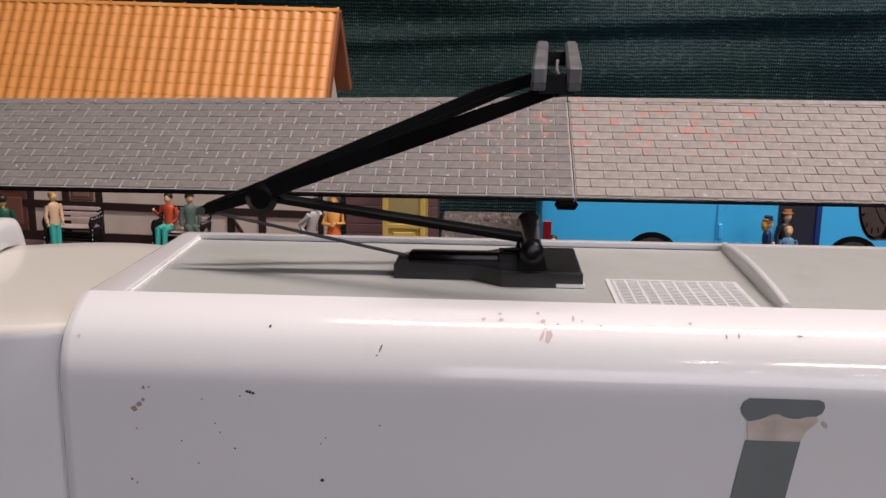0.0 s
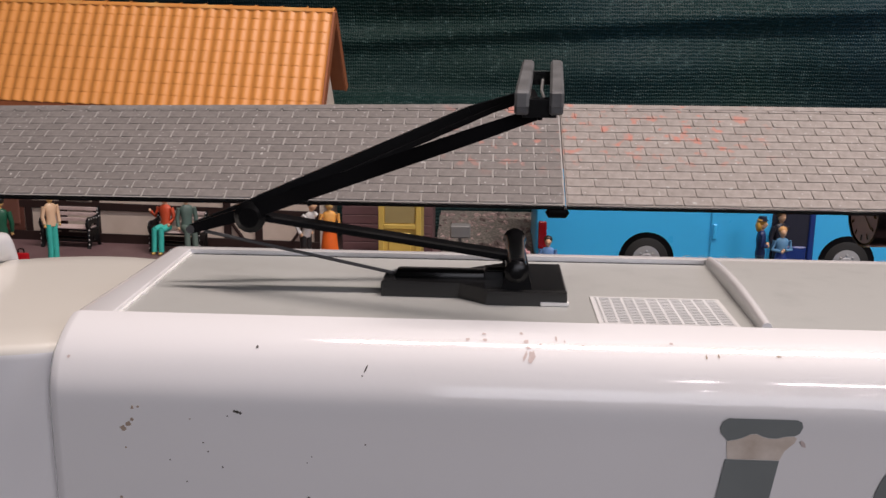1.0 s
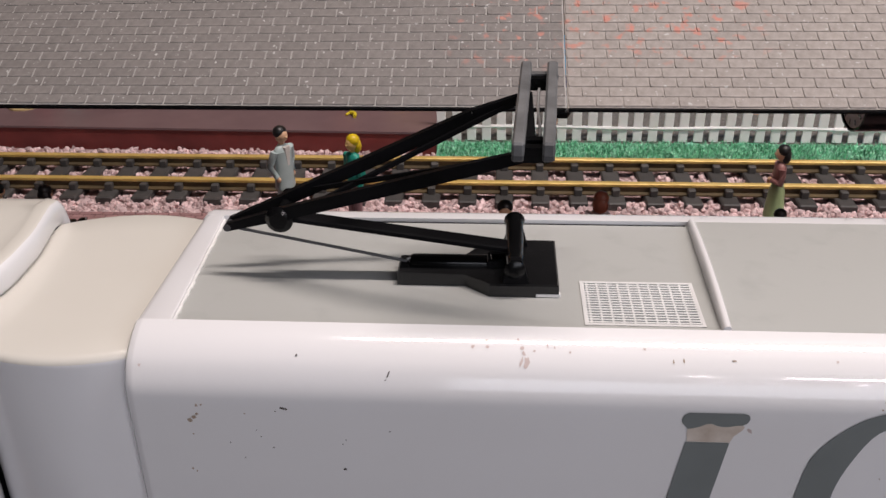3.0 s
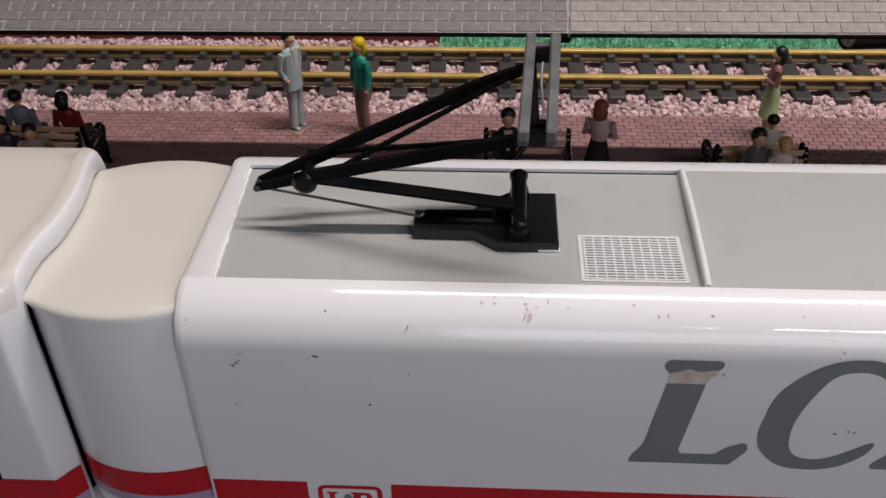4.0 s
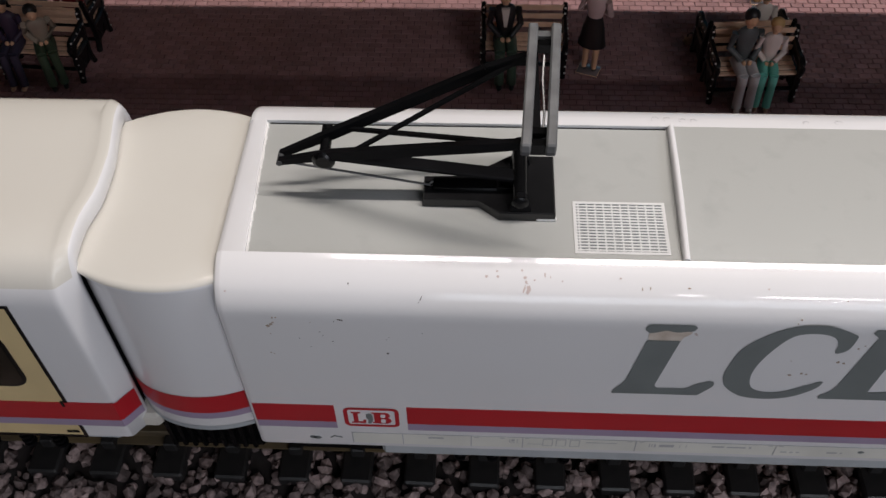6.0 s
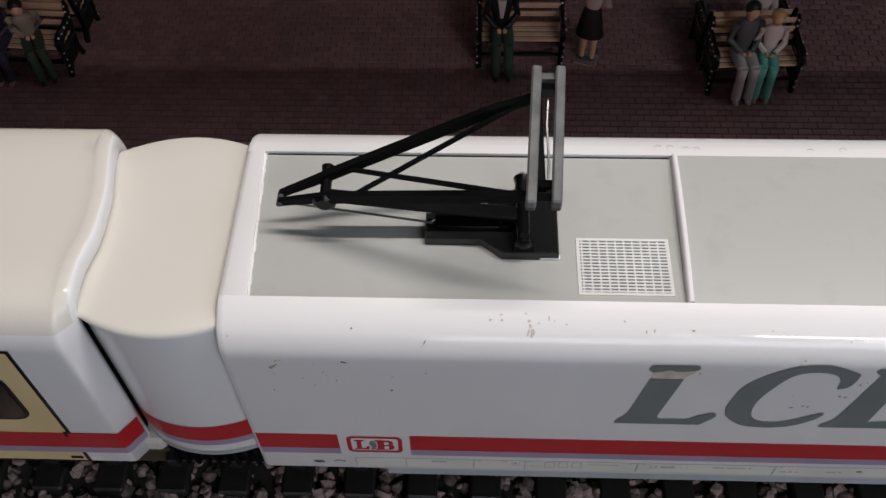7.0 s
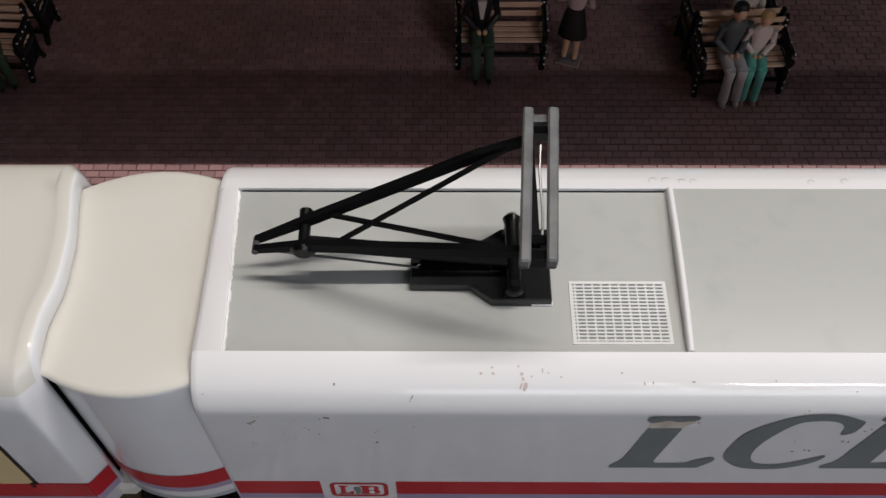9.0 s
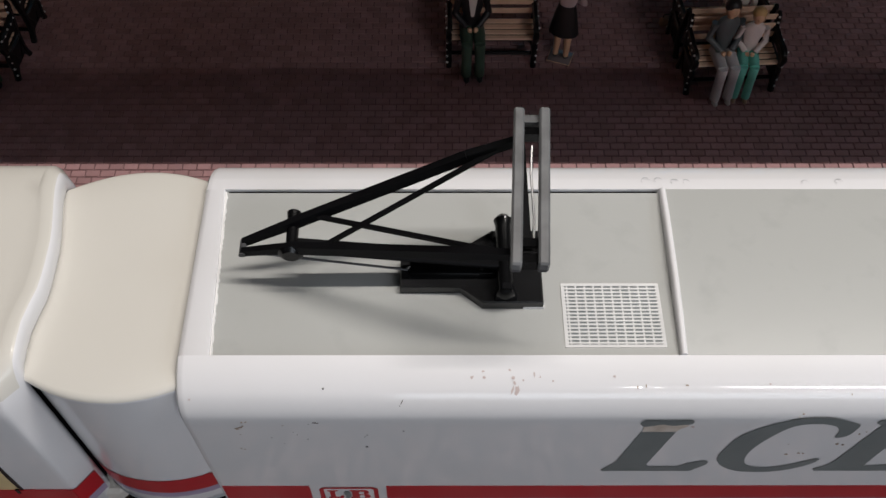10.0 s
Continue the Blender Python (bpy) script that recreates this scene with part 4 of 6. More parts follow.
kn, kf = Vector((KNEE.x, 3.665, KNEE.z + 0.02)), Vector((KNEE.x, 3.82, KNEE.z + 0.03))
bm = bmesh.new()
beam(bm, along(kn, NEAR_END, 0.13), along(kf, FAR_END, 0.94), 0.022, 0.024)
part("cross_brace", bm, BLACKMATT, pan, "thin black cross brace")
bm = bmesh.new()
beam(bm, along(kf, FAR_END, 0.10), along(kn, NEAR_END, 0.95), 0.022, 0.024)
part("cross_brace", bm, BLACKMATT, pan, "thin black cross brace")
bm = bmesh.new()
beam(bm, NEAR_END, FAR_END, 0.05, 0.05)
part("arm_tie", bm, BLACKMATT, pan, "black tie between the arm ends")
for dx in (0.0, 0.132):
    bm = bmesh.new()
    a, b = Vector((0.605 + dx, 3.19, 5.295)), Vector((0.655 + dx, 4.10, 5.39))
    beam(bm, a, b, 0.055, 0.07, bevel=0.01)
    bar = part("contact_bar", bm, BARGREY, pan, "worn grey contact bar")
    for c, drop in ((a + Vector((0, 0.045, -0.012)), 0.045), (b + Vector((0, -0.045, -0.012)), 0.04)):
        bm = bmesh.new()
        box(bm, c.x - 0.0265, c.x + 0.0265, c.y - 0.04, c.y + 0.04, c.z - drop, c.z, bevel=0.008)
        part("bar_foot", bm, BARFOOT, bar, "dark grey foot")
for s, hh in ((0.06, 0.07), (0.16, 0.05), (0.86, 0.06), (0.95, 0.04)):
    bm = bmesh.new()
    y = 3.19 + 0.91 * s
    x = 0.605 + 0.05 * s
    z = 5.285 + 0.105 * s
    beam(bm, (x, y, z - 0.03), (x + 0.132, y, z - 0.03), 0.05, hh)
    part("bar_link", bm, BLACK if s < 0.9 else BARGREY, pan, "short link between the contact bars", smooth=0)
bm = bmesh.new()
rod(bm, [(0.70, 3.36, 5.25), (0.71, 3.5, 5.27), (0.705, 3.75, 5.30), (0.715, 3.9, 5.34)], 0.007, 6)
part("wire", bm, STEEL, pan, "bright steel wire")
bm = bmesh.new()
rod(bm, [(0.06, 3.70, 4.48), (TIP.x + 0.06, 3.70, TIP.z - 0.01)], 0.008, 6)
part("pull_wire", bm, BARFOOT, pan, "thin black pull wire")
bm = bmesh.new()
rod(bm, smooth_line([(0.045, 3.70, 4.478), (0.07, 3.715, 4.49), (0.085, 3.70, 4.485), (0.07, 3.69, 4.48)], 3), 0.006, 6)
part("hook", bm, STEEL, pan, "small steel hook")
bm = bmesh.new()
box(bm, 0.495, 0.535, 3.674, 3.686, 4.468, 4.478)
part("pin", bm, WHITEPAINT, pan, "short white pin", smooth=0)
bm = bmesh.new()
box(bm, 0.715, 0.838, 3.484, 3.515, 4.4005, 4.420, bevel=0.004)
part("pad", bm, WHITEPAINT, pan, "small white pad under the base")

# ---- gangway and coach ----
def drum(grow, x1=-1.19, n=24, pinch=0.15):
    """Plan outline with outward-bowed long sides; the far side runs on up to the coach."""
    out = []
    for side in (-1, 1):
        x0 = -2.085 if side < 0 else -2.10
        pts = []
        for k in range(n + 1):
            s = k / n
            bow = 1 - (2 * s - 1) ** 2
            pts.append((x0 + (x1 - x0) * s, MID + side * (0.635 + 0.055 * s + 0.115 * bow - pinch * math.exp(-s * 12) + grow + (0.045 if side > 0 else 0))))
        out += pts if side < 0 else pts[::-1]
    return out


def end_bow(y):
    """How far the coach's end stands out at a place across it."""
    if y < 3.62:
        w = min(1.0, max(0.0, (y - 3.34) / 0.28))
        return 0.043 * w * w * (3 - 2 * w)
    w = min(1.0, max(0.0, (y - 3.80) / 0.65))
    return 0.043 - 0.08 * w * w * (3 - 2 * w)


gang = thing("gangway", (-1.67, MID, 1.9), "cream-white bowed gangway between the locomotive and the coach", "gangway")
bm = bmesh.new()
rings = [[(x, y, z) for x, y in drum(g, pinch=q)] for z, g, q in ((2.64, 0, 0.08), (4.22, 0, 0.08), (4.27, 0, 0.05), (4.295, 0, 0.015), (4.308, -0.006, 0.0), (4.322, -0.02, 0.0), (4.328, -0.04, 0.0), (4.335, -0.25, 0.0))]
loft(bm, rings)
# one cream-white plastic; the whiter side colour stands in for its cooler light
for f_ in bm.faces:
    f_.material_index = 1 if f_.calc_center_median().z < 4.29 else 0
shell = part("shell", bm, [CREAM, WHITE], gang, "cream-white bowed shell, its side tinted whiter for the light", smooth=40)
# black box added for the shade in the gap, no part of the train
bm = bmesh.new()
box(bm, -2.16, -2.09, 3.135, 4.30, 2.60, 4.27)
part("seal", bm, BLACKMATT, gang, "black box standing in for the shade in the coach gap", smooth=0)


def bow_band(name, z0, z1, material, label, grow=0.004):
    bm = bmesh.new()
    pts = drum(grow, pinch=0.08)[:25]
    loft(bm, [[(x, y, z) for x, y in pts] for z in (z0, z1)], closed=False, caps=False)
    return part(name, bm, material, shell, label, smooth=60)


bow_band("stripe", 2.880, 3.096, RED, "red stripe")
bow_band("stripe", 2.802, 2.880, PURPLE, "mauve stripe")
bow_band("stripe", 2.641, 2.692, SKIRTGREY, "grey lower edge")
bm = bmesh.new()
box(bm, -2.05, -1.28, 3.18, 4.28, 1.95, 2.57, bevel=0.04)
cbox = part("coupling_box", bm, BLACK, gang, "black ribbed coupling box under the gangway")
for k in range(9):
    bm = bmesh.new()
    rod(bm, [(-2.0 + 0.08 * k, 3.14, 2.05), (-2.0 + 0.08 * k, 3.14, 2.5)], 0.022, 6)
    part("rib", bm, BLACK, cbox)
bm = bmesh.new()
ball(bm, (-1.6, 4.39, 4.312), 0.008, sub=1)
part("speck", bm, BLACKMATT, gang)

coach = thing("coach", (-6.0, MID, 1.5), "cream-white passenger coach with a buff door panel and a red stripe", "coach")
bm = bmesh.new()


def coach_profile(iy, iz):
    s, t = SIDE + 0.005 + iy, 4.50 - iz
    half = [(s + 0.05, 2.505 + 0.2 * iz), (s, 2.55), (s, 3.2), (s, 4.12)]
    half += [(s + (0.24 - iy) * (1 - math.cos(radians(k))), 4.12 + (t - 0.02 - 4.12) * math.sin(radians(k))) for k in (15, 30, 45, 60, 75, 90)]
    half += [(y, t - 0.003 * ((MID - y) / 0.5) ** 2) for y in (3.26, 3.36, 3.46, 3.56, 3.65)] + [(MID, t)]
    return half + [(2 * MID - y + 0.085, z) for y, z in half[-2::-1]]


rings = []
for x, iy, iz in ((-2.27, 0.215, 0.19), (-2.085, 0.205, 0.165), (-2.066, 0.188, 0.150), (-2.056, 0.165, 0.125), (-2.053, 0.146, 0.085), (-2.054, 0.134, 0.045), (-2.062, 0.124, 0.018), (-2.074, 0.108, 0.005), (-2.088, 0.090, 0.0), (-2.140, 0.022, 0.0), (-2.150, 0.010, 0.001), (-2.168, 0.002, 0.005), (-2.20, 0.0, 0.008), (-2.30, 0.0, 0.008), (-11.0, 0.0, 0.008)):
    rings.append([(x + (end_bow(y) if x > -2.18 else 0.0), y, z) for y, z in coach_profile(iy, iz)])
loft(bm, rings)
# the roof is cream, the sides and the end lip are white
bm.faces.ensure_lookup_table()
for i, f_ in enumerate(bm.faces):
    f_.material_index = 1 if f_.calc_center_median().z < 4.29 or i < 7 * len(rings[0]) else 0
cbody = part("body", bm, [CREAM, WHITE], coach, "white body shell with a cream roof and a rounded end lip", smooth=40)
CF = SIDE + 0.005 - 0.004
plate("door_panel", -11.0, -2.512, 2.56, 4.14, YELLOWPANEL, cbody, "buff yellow door panel", y=CF, thick=0.01)
for x0, x1, z0, z1 in ((-2.512, -2.488, 2.565, 4.14), (-11.0, -2.488, 2.545, 2.565), (-11.0, -2.488, 4.14, 4.16)):
    plate("panel_line", x0, x1, z0, z1, BLACK, cbody, "black outline of the door panel", y=CF - 0.003, thick=0.008)
bm = bmesh.new()
for x0, x1 in ((-3.60, -2.69), (-5.05, -4.05)):
    prism(bm, rounded(x0 - 0.028, x1 + 0.028, 3.235, 3.878, 0.13), "y", CF - 0.004, CF + 0.004, mi=0)
wframe = part("window_frame", bm, BLACK, cbody, "black rubber window frame")
bm = bmesh.new()
for x0, x1 in ((-3.60, -2.69), (-5.05, -4.05)):
    prism(bm, rounded(x0, x1, 3.263, 3.85, 0.11), "y", CF - 0.008, CF + 0.0)
part("pane", bm, GLASSDARK, wframe, "dark glossy window pane")
for x0, x1 in ((-11.0, -2.165),):
    plate("stripe", x0, x1, 2.805, 3.03, RED, cbody, "red stripe", y=CF - 0.006, thick=0.008)
    plate("stripe", x0, x1, 2.718, 2.805, PURPLE, cbody, "mauve stripe", y=CF - 0.006, thick=0.008)
# stripes wrap round the end lip
for z0, z1, m_ in ((2.805, 3.03, RED), (2.718, 2.805, PURPLE)):
    bm = bmesh.new()
    path = [(-2.30, CF - 0.003), (-2.20, CF - 0.003), (-2.168, CF - 0.002), (-2.148, CF + 0.007), (-2.137, CF + 0.019), (-2.085, CF + 0.088), (-2.071, CF + 0.106), (-2.058, CF + 0.123), (-2.050, CF + 0.133)]
    loft(bm, [[(x, y, z) for x, y in path] for z in (z0, z1)], closed=False, caps=False)
    part("stripe", bm, m_, cbody, "stripe carried round the end lip", smooth=60)
bm = bmesh.new()
box(bm, -2.535, -2.515, CF - 0.01, CF, 2.985, 3.05)
part("small_symbol", bm, BLACK, cbody, "small dark mark", smooth=0)
bm = bmesh.new()
box(bm, -2.62, -2.53, CF - 0.01, CF - 0.004, 2.61, 2.64, bevel=0.004)
part("small_symbol", bm, BLACK, cbody, "small dark mark", smooth=0)
bm = bmesh.new()
box(bm, -10.8, -2.3, 3.0, 4.46, 2.36, 2.52, bevel=0.02)
part("underframe", bm, SKIRTGREY, coach, "grey underframe")
bm = bmesh.new()
box(bm, -2.2, -1.955, 3.02, 3.2, 2.52, 2.68, bevel=0.03)
part("step", bm, CREAM, coach, "small cream step at the coach end")
bogie(coach, -3.3)

# ---- the platform canopy, two lengths of slated roof ----
EAVE_Y, RIDGE_Y, EAVE_Z = 6.72, 7.92, 4.275


def ridge_z(x):
    return 4.945 + min(0.0, (x - 1.05) * 0.016)


def canopy(x0, x1, first, way, label, material, gap, deck):
    th = thing("canopy", ((x0 + x1) / 2, RIDGE_Y, 1.58), label, "canopy", "platform canopy")
    bm = bmesh.new()
    rings = []
    for k in range(13):
        x = x0 + (x1 - x0) * k / 12
        rz = ridge_z(x)
        rings.append([(x, EAVE_Y, EAVE_Z), (x, RIDGE_Y, rz), (x, 2 * RIDGE_Y - EAVE_Y, EAVE_Z), (x, 2 * RIDGE_Y - EAVE_Y, EAVE_Z - 0.04), (x, RIDGE_Y, rz - 0.06), (x, EAVE_Y, EAVE_Z - 0.034)])
    loft(bm, rings)
    part("roof_deck", bm, deck, th, "moulded roof deck under the slates", smooth=0)
    bm = bmesh.new()
    box(bm, x0 + 0.005, x1 - 0.005, EAVE_Y - 0.012, EAVE_Y + 0.05, EAVE_Z - 0.034, EAVE_Z + 0.002, bevel=0.008)
    part("gutter", bm, BLACK, th, "black gutter under the eave")
    rows, W = 13, 0.2205
    # one slate, thicker at its lower edge, local x along the eave and local y up the slope
    bm = bmesh.new()
    g, D, b = gap, 0.1065, 0.004
    rings = []
    for y, low, top, inset in ((0.010, 0.0, 0.002, 0.0), (0.003, 0.0, 0.009, 0.010), (0.008, 0.0, 0.0115, 0.003), (D * 0.5, 0.0, 0.0095, 0.0), (D * 1.0, -0.004, 0.006, 0.0)):
        w0, w1 = W / 2 - g - inset, W / 2 - g - inset - b
        rings.append([(-w0, y, low), (w0, y, low), (w1, y, top), (-w1, y, top)])
    loft(bm, rings)
    me = to_mesh("slate", bm, material, (0, 0, 0), 0)
    half = me.copy()
    for v_ in half.vertices:
        v_.co.x *= 0.5
    base = Vector(BASES[th.name])
    lo, hi = max(x0, -6.2), min(x1, 7.0)
    for r in range(rows):
        shift = W / 2 if r % 2 else 0.0
        count = int((hi - lo) / W)
        spots = [(first + (W * k + W / 2 + (W / 2 if shift else 0)) * way, me) for k in range(count)]
        if shift:
            spots.append((first + way * W / 4, half))
        for x, shape in spots:
            rz = ridge_z(x)
            slope = math.atan2(rz - EAVE_Z, RIDGE_Y - EAVE_Y)
            s = (0.014 + r * D) / 1.374
            p = Vector((x, EAVE_Y + (RIDGE_Y - EAVE_Y) * s, EAVE_Z + (rz - EAVE_Z) * s - 0.002))
            ob = new("slate", shape)
            ob.parent = th
            ob.location = (p - base) * U
            ob.rotation_euler = (slope + random.uniform(-0.006, 0.006), random.uniform(-0.008, 0.008), random.uniform(-0.006, 0.006))
    bm = bmesh.new()
    loft(bm, [[(x, RIDGE_Y - 0.05, ridge_z(x) - 0.014), (x, RIDGE_Y, ridge_z(x) + 0.016), (x, RIDGE_Y + 0.05, ridge_z(x) - 0.014), (x, RIDGE_Y, ridge_z(x) - 0.03)] for x in [x0 + (x1 - x0) * k / 12 for k in range(13)]])
    part("ridge_cap", bm, material, th, "grey ridge capping")
    return th


left_canopy = canopy(-11.0, 1.052, 1.045, -1, "platform canopy roofed with slates coloured darker for weaker light, lightly scuffed", SLATESHADED, 0.004, JOINT)
right_canopy = canopy(1.060, 9.0, 1.067, 1, "platform canopy roofed with brown-grey slates and red paint stains", SLATE, 0.0009, SLATE)
for th, xs in ((left_canopy, (-6.6, -10.0)), (right_canopy, (6.4, 8.6))):
    for x in xs:
        bm = bmesh.new()
        rod(bm, [(x, RIDGE_Y, 1.575), (x, RIDGE_Y, 1.7), (x, RIDGE_Y, 1.75), (x, RIDGE_Y, 4.8)], [0.14, 0.12, 0.075, 0.07], 12)
        beam(bm, (x, RIDGE_Y, 4.0), (x, EAVE_Y + 0.25, 4.35), 0.06, 0.06)
        beam(bm, (x, RIDGE_Y, 4.0), (x, 2 * RIDGE_Y - EAVE_Y - 0.25, 4.35), 0.06, 0.06)
        part("post", bm, IRON, th, "black canopy post with two struts")
bm = bmesh.new()
rod(bm, [(0.92, 6.80, 4.225), (0.935, 6.80, 4.215), (1.06, 6.80, 4.215), (1.075, 6.80, 4.225)], [0.03, 0.055, 0.055, 0.03], 12)
part("bracket", bm, BLACKMATT, right_canopy, "black bracket under the joint")

# ---- the half-timbered station house ----
HW = Vector((1.0, -0.08, 0)).normalized()
HD = Vector((0.08, 1.0, 0)).normalized()
HC = Vector((-2.70, 16.46, 0))


def house_at(s, d, z):
    """A place on the house: s along the front from its east corner (west is minus), d back from the front."""
    return HC + HW * s + HD * d + Vector((0, 0, z - 0.025 * s * min(1.0, max(0.0, (z - 1.62) / 2.5))))


def house_box(bm, s0, s1, d0, d1, z0, z1, bevel=0.0):
    vs = [bm.verts.new(house_at(s, d, z)) for s in (s0, s1) for d in (d0, d1) for z in (z0, z1)]
    fs = [bm.faces.new([vs[i] for i in f]) for f in ((0, 1, 3, 2), (4, 6, 7, 5), (0, 4, 5, 1), (2, 3, 7, 6), (0, 2, 6, 4), (1, 5, 7, 3))]
    if bevel:
        bmesh.ops.bevel(bm, geom=list({e for f in fs for e in f.edges}), offset=bevel, segments=1, affect="EDGES")
    return bm


house = thing("station_house", tuple(house_at(-3.5, 0.65, 1.62)), "half-timbered station house with beige panels and an orange tiled roof", "house")
bm = bmesh.new()
LEN, DEEP, WALLTOP, RISE = 7.0, 1.3, 4.12, 1.80
EAVE_H = 4.16
house_box(bm, -LEN, 0, 0.0, 0.12, 1.62, WALLTOP)
house_box(bm, -LEN, 0, DEEP - 0.12, DEEP, 1.62, WALLTOP)
for s0, s1 in ((-LEN, -LEN + 0.12), (-0.12, 0.0)):
    house_box(bm, s0, s1, 0.12, DEEP - 0.12, 1.62, WALLTOP)
    outline = [(0.0, WALLTOP), (DEEP, WALLTOP), (DEEP / 2, WALLTOP + 1.10)]
    a = [bm.verts.new(house_at(s0, d, z)) for d, z in outline]
    b = [bm.verts.new(house_at(s1, d, z)) for d, z in outline]
    bm.faces.new(a), bm.faces.new(b[::-1])
    for i in range(3):
        bm.faces.new((a[i], b[i], b[(i + 1) % 3], a[(i + 1) % 3]))
hwall = part("wall", bm, RENDERWALL, house, "beige rendered walls", smooth=0)


def timber(s0, s1, z0, z1, d=-0.035):
    bm = bmesh.new()
    house_box(bm, s0, s1, d, d + 0.045, z0, z1, bevel=0.006)
    part("beam", bm, TIMBER, hwall, "dark brown timber", smooth=0)


timber(-LEN, 0, 1.62, 1.79)
timber(-LEN, 0, 2.22, 2.36, -0.033)
timber(-LEN, 0, 3.96, 4.12, -0.034)
for s in (-6.47, -5.75, -5.03, -4.36, -1.77, -1.165):
    timber(s - 0.07, s + 0.07, 1.79, 3.96, -0.03)
timber(-0.10, 0.0, 1.79, 3.96, -0.031)
for s0, s1 in ((-1.77, -1.47), (-0.20, -0.52)):
    for za, zb in ((1.79, 2.22), (3.3, 4.04)):
        bm = bmesh.new()
        a, b = house_at(s1, -0.012, za), house_at(s0, -0.012, zb)
        beam(bm, a, b, 0.09, 0.05)
        part("brace", bm, TIMBER, hwall, "dark brown slanting brace", smooth=0)
# doors and small window boards along the front
bm = bmesh.new()
house_box(bm, -6.38, -5.84, -0.03, 0.03, 1.79, 3.2, bevel=0.01)
door_a = part("door", bm, mat("brown_door", (0.13, 0.05, 0.035), 0.45), hwall, "red-brown panelled door")
for z0, z1 in ((1.9, 2.4), (2.5, 3.1)):
    bm = bmesh.new()
    house_box(bm, -6.30, -5.92, -0.045, -0.02, z0, z1, bevel=0.02)
    part("door_panel", bm, mat("brown_door_panel", (0.20, 0.085, 0.06), 0.45), door_a)
bm = bmesh.new()
house_box(bm, -4.93, -4.47, -0.04, 0.02, 2.38, 3.3, bevel=0.015)
win = part("window", bm, mat("brown_window_frame", (0.16, 0.07, 0.05), 0.45), hwall, "brown framed window")
bm = bmesh.new()
house_box(bm, -4.86, -4.54, -0.05, -0.02, 2.45, 3.2, bevel=0.01)
part("pane", bm, mat("brown_window_pane", (0.25, 0.14, 0.11), 0.3), win)
# roof deck, tiles, barge boards
OVER = 0.36
run = DEEP / 2 + OVER
TOPZ = EAVE_H + RISE
bm = bmesh.new()
for sgn in (0, 1):
    d_e, z_e = (-OVER, EAVE_H) if sgn == 0 else (DEEP / 2 + 0.78 * run, TOPZ - 0.78 * RISE)
    rings = []
    for s in (-LEN - 0.2, 0.17):
        rings.append([house_at(s, d_e, z_e), house_at(s, DEEP / 2, TOPZ), house_at(s, DEEP / 2, TOPZ - 0.08), house_at(s, d_e, z_e - 0.06)])
    loft(bm, rings)
roof = part("roof", bm, RUSTBROWN, house, "red-brown roof boards under the tiles", smooth=0)
bm = bmesh.new()
beam(bm, house_at(-LEN - 0.2, -OVER - 0.01, EAVE_H - 0.05), house_at(0.18, -OVER - 0.01, EAVE_H - 0.05), 0.05, 0.09)
part("gutter", bm, RUSTBROWN, roof, "red-brown gutter board", smooth=0)
for d_e, z_e in ((-OVER, EAVE_H), (DEEP / 2 + 0.78 * run, TOPZ - 0.78 * RISE)):
    bm = bmesh.new()
    beam(bm, house_at(0.185, d_e, z_e - 0.03), house_at(0.185, DEEP / 2, TOPZ - 0.03), 0.04, 0.16)
    part("barge_board", bm, RUSTBROWN, roof, "red-brown barge board", smooth=0)
slope = math.atan2(RISE, run)
length = math.hypot(RISE, run)
ROWS_T, TW = 9, 0.216
step = length / ROWS_T
bm = bmesh.new()
wave = []
for k in range(9):
    t_ = k / 8
    wave.append((TW * (t_ - 0.5), 0.027 * (0.5 + 0.5 * math.cos(2 * math.pi * (t_ - 0.30)))))
rings = [[(x, y_, z * grow + lift) for x, z in wave] for y_, grow, lift in ((0.0, 0.85, 0.0), (0.006, 1.16, 0.0005), (0.03, 1.26, 0.001), (step * 0.5, 1.08, 0.0006), (step * 1.04, 0.93, 0.0))]
loft(bm, rings, closed=False, caps=False)
tile_me = to_mesh("roof_tile", bm, TILE, (0, 0, 0), 60)
yaw = math.atan2(HW.y, HW.x)
hbase = Vector(BASES[house.name])
n_cols = int((LEN + 0.2) / TW)
for r in range(ROWS_T):
    for c in range(n_cols):
        s = 0.16 - TW / 2 - c * TW
        q = r / ROWS_T
        p = house_at(s, -OVER - 0.02 + run * q, EAVE_H + RISE * q + 0.005)
        ob = new("roof_tile", tile_me)
        ob.parent = roof
        ob.location = (p - hbase) * U
        ob.rotation_euler = (slope + random.uniform(-0.008, 0.008), 0, yaw)
for c in range(15):
    s0 = 0.19 - c * 0.485
    bm = bmesh.new()
    ring = lambda s, r_: [house_at(s, DEEP / 2 + r_ * math.cos(a_), TOPZ - 0.02 + r_ * math.sin(a_)) for a_ in [math.pi * k / 6 for k in range(7)]]
    loft(bm, [ring(s0, 0.085), ring(s0 - 0.04, 0.085), ring(s0 - 0.045, 0.07), ring(s0 - 0.49, 0.066)], closed=False, caps=False)
    part("ridge_tile", bm, TILE, roof, smooth=60)

# plum boarded shed between the house and the yard
shed = thing("shed", (-1.55, 17.0, 1.62), "low shed of plum-brown boards beside the station house", "shed")
for k in range(9):
    bm = bmesh.new()
    box(bm, -2.30, -0.62, 16.55, 16.63, 1.62 + 0.17 * k, 1.785 + 0.17 * k, bevel=0.01)
    part("board", bm, SHED, shed, smooth=0)
bm = bmesh.new()
box(bm, -2.28, -0.64, 16.63, 17.6, 1.62, 3.14)
part("body", bm, SHED, shed, smooth=0)
bm = bmesh.new()
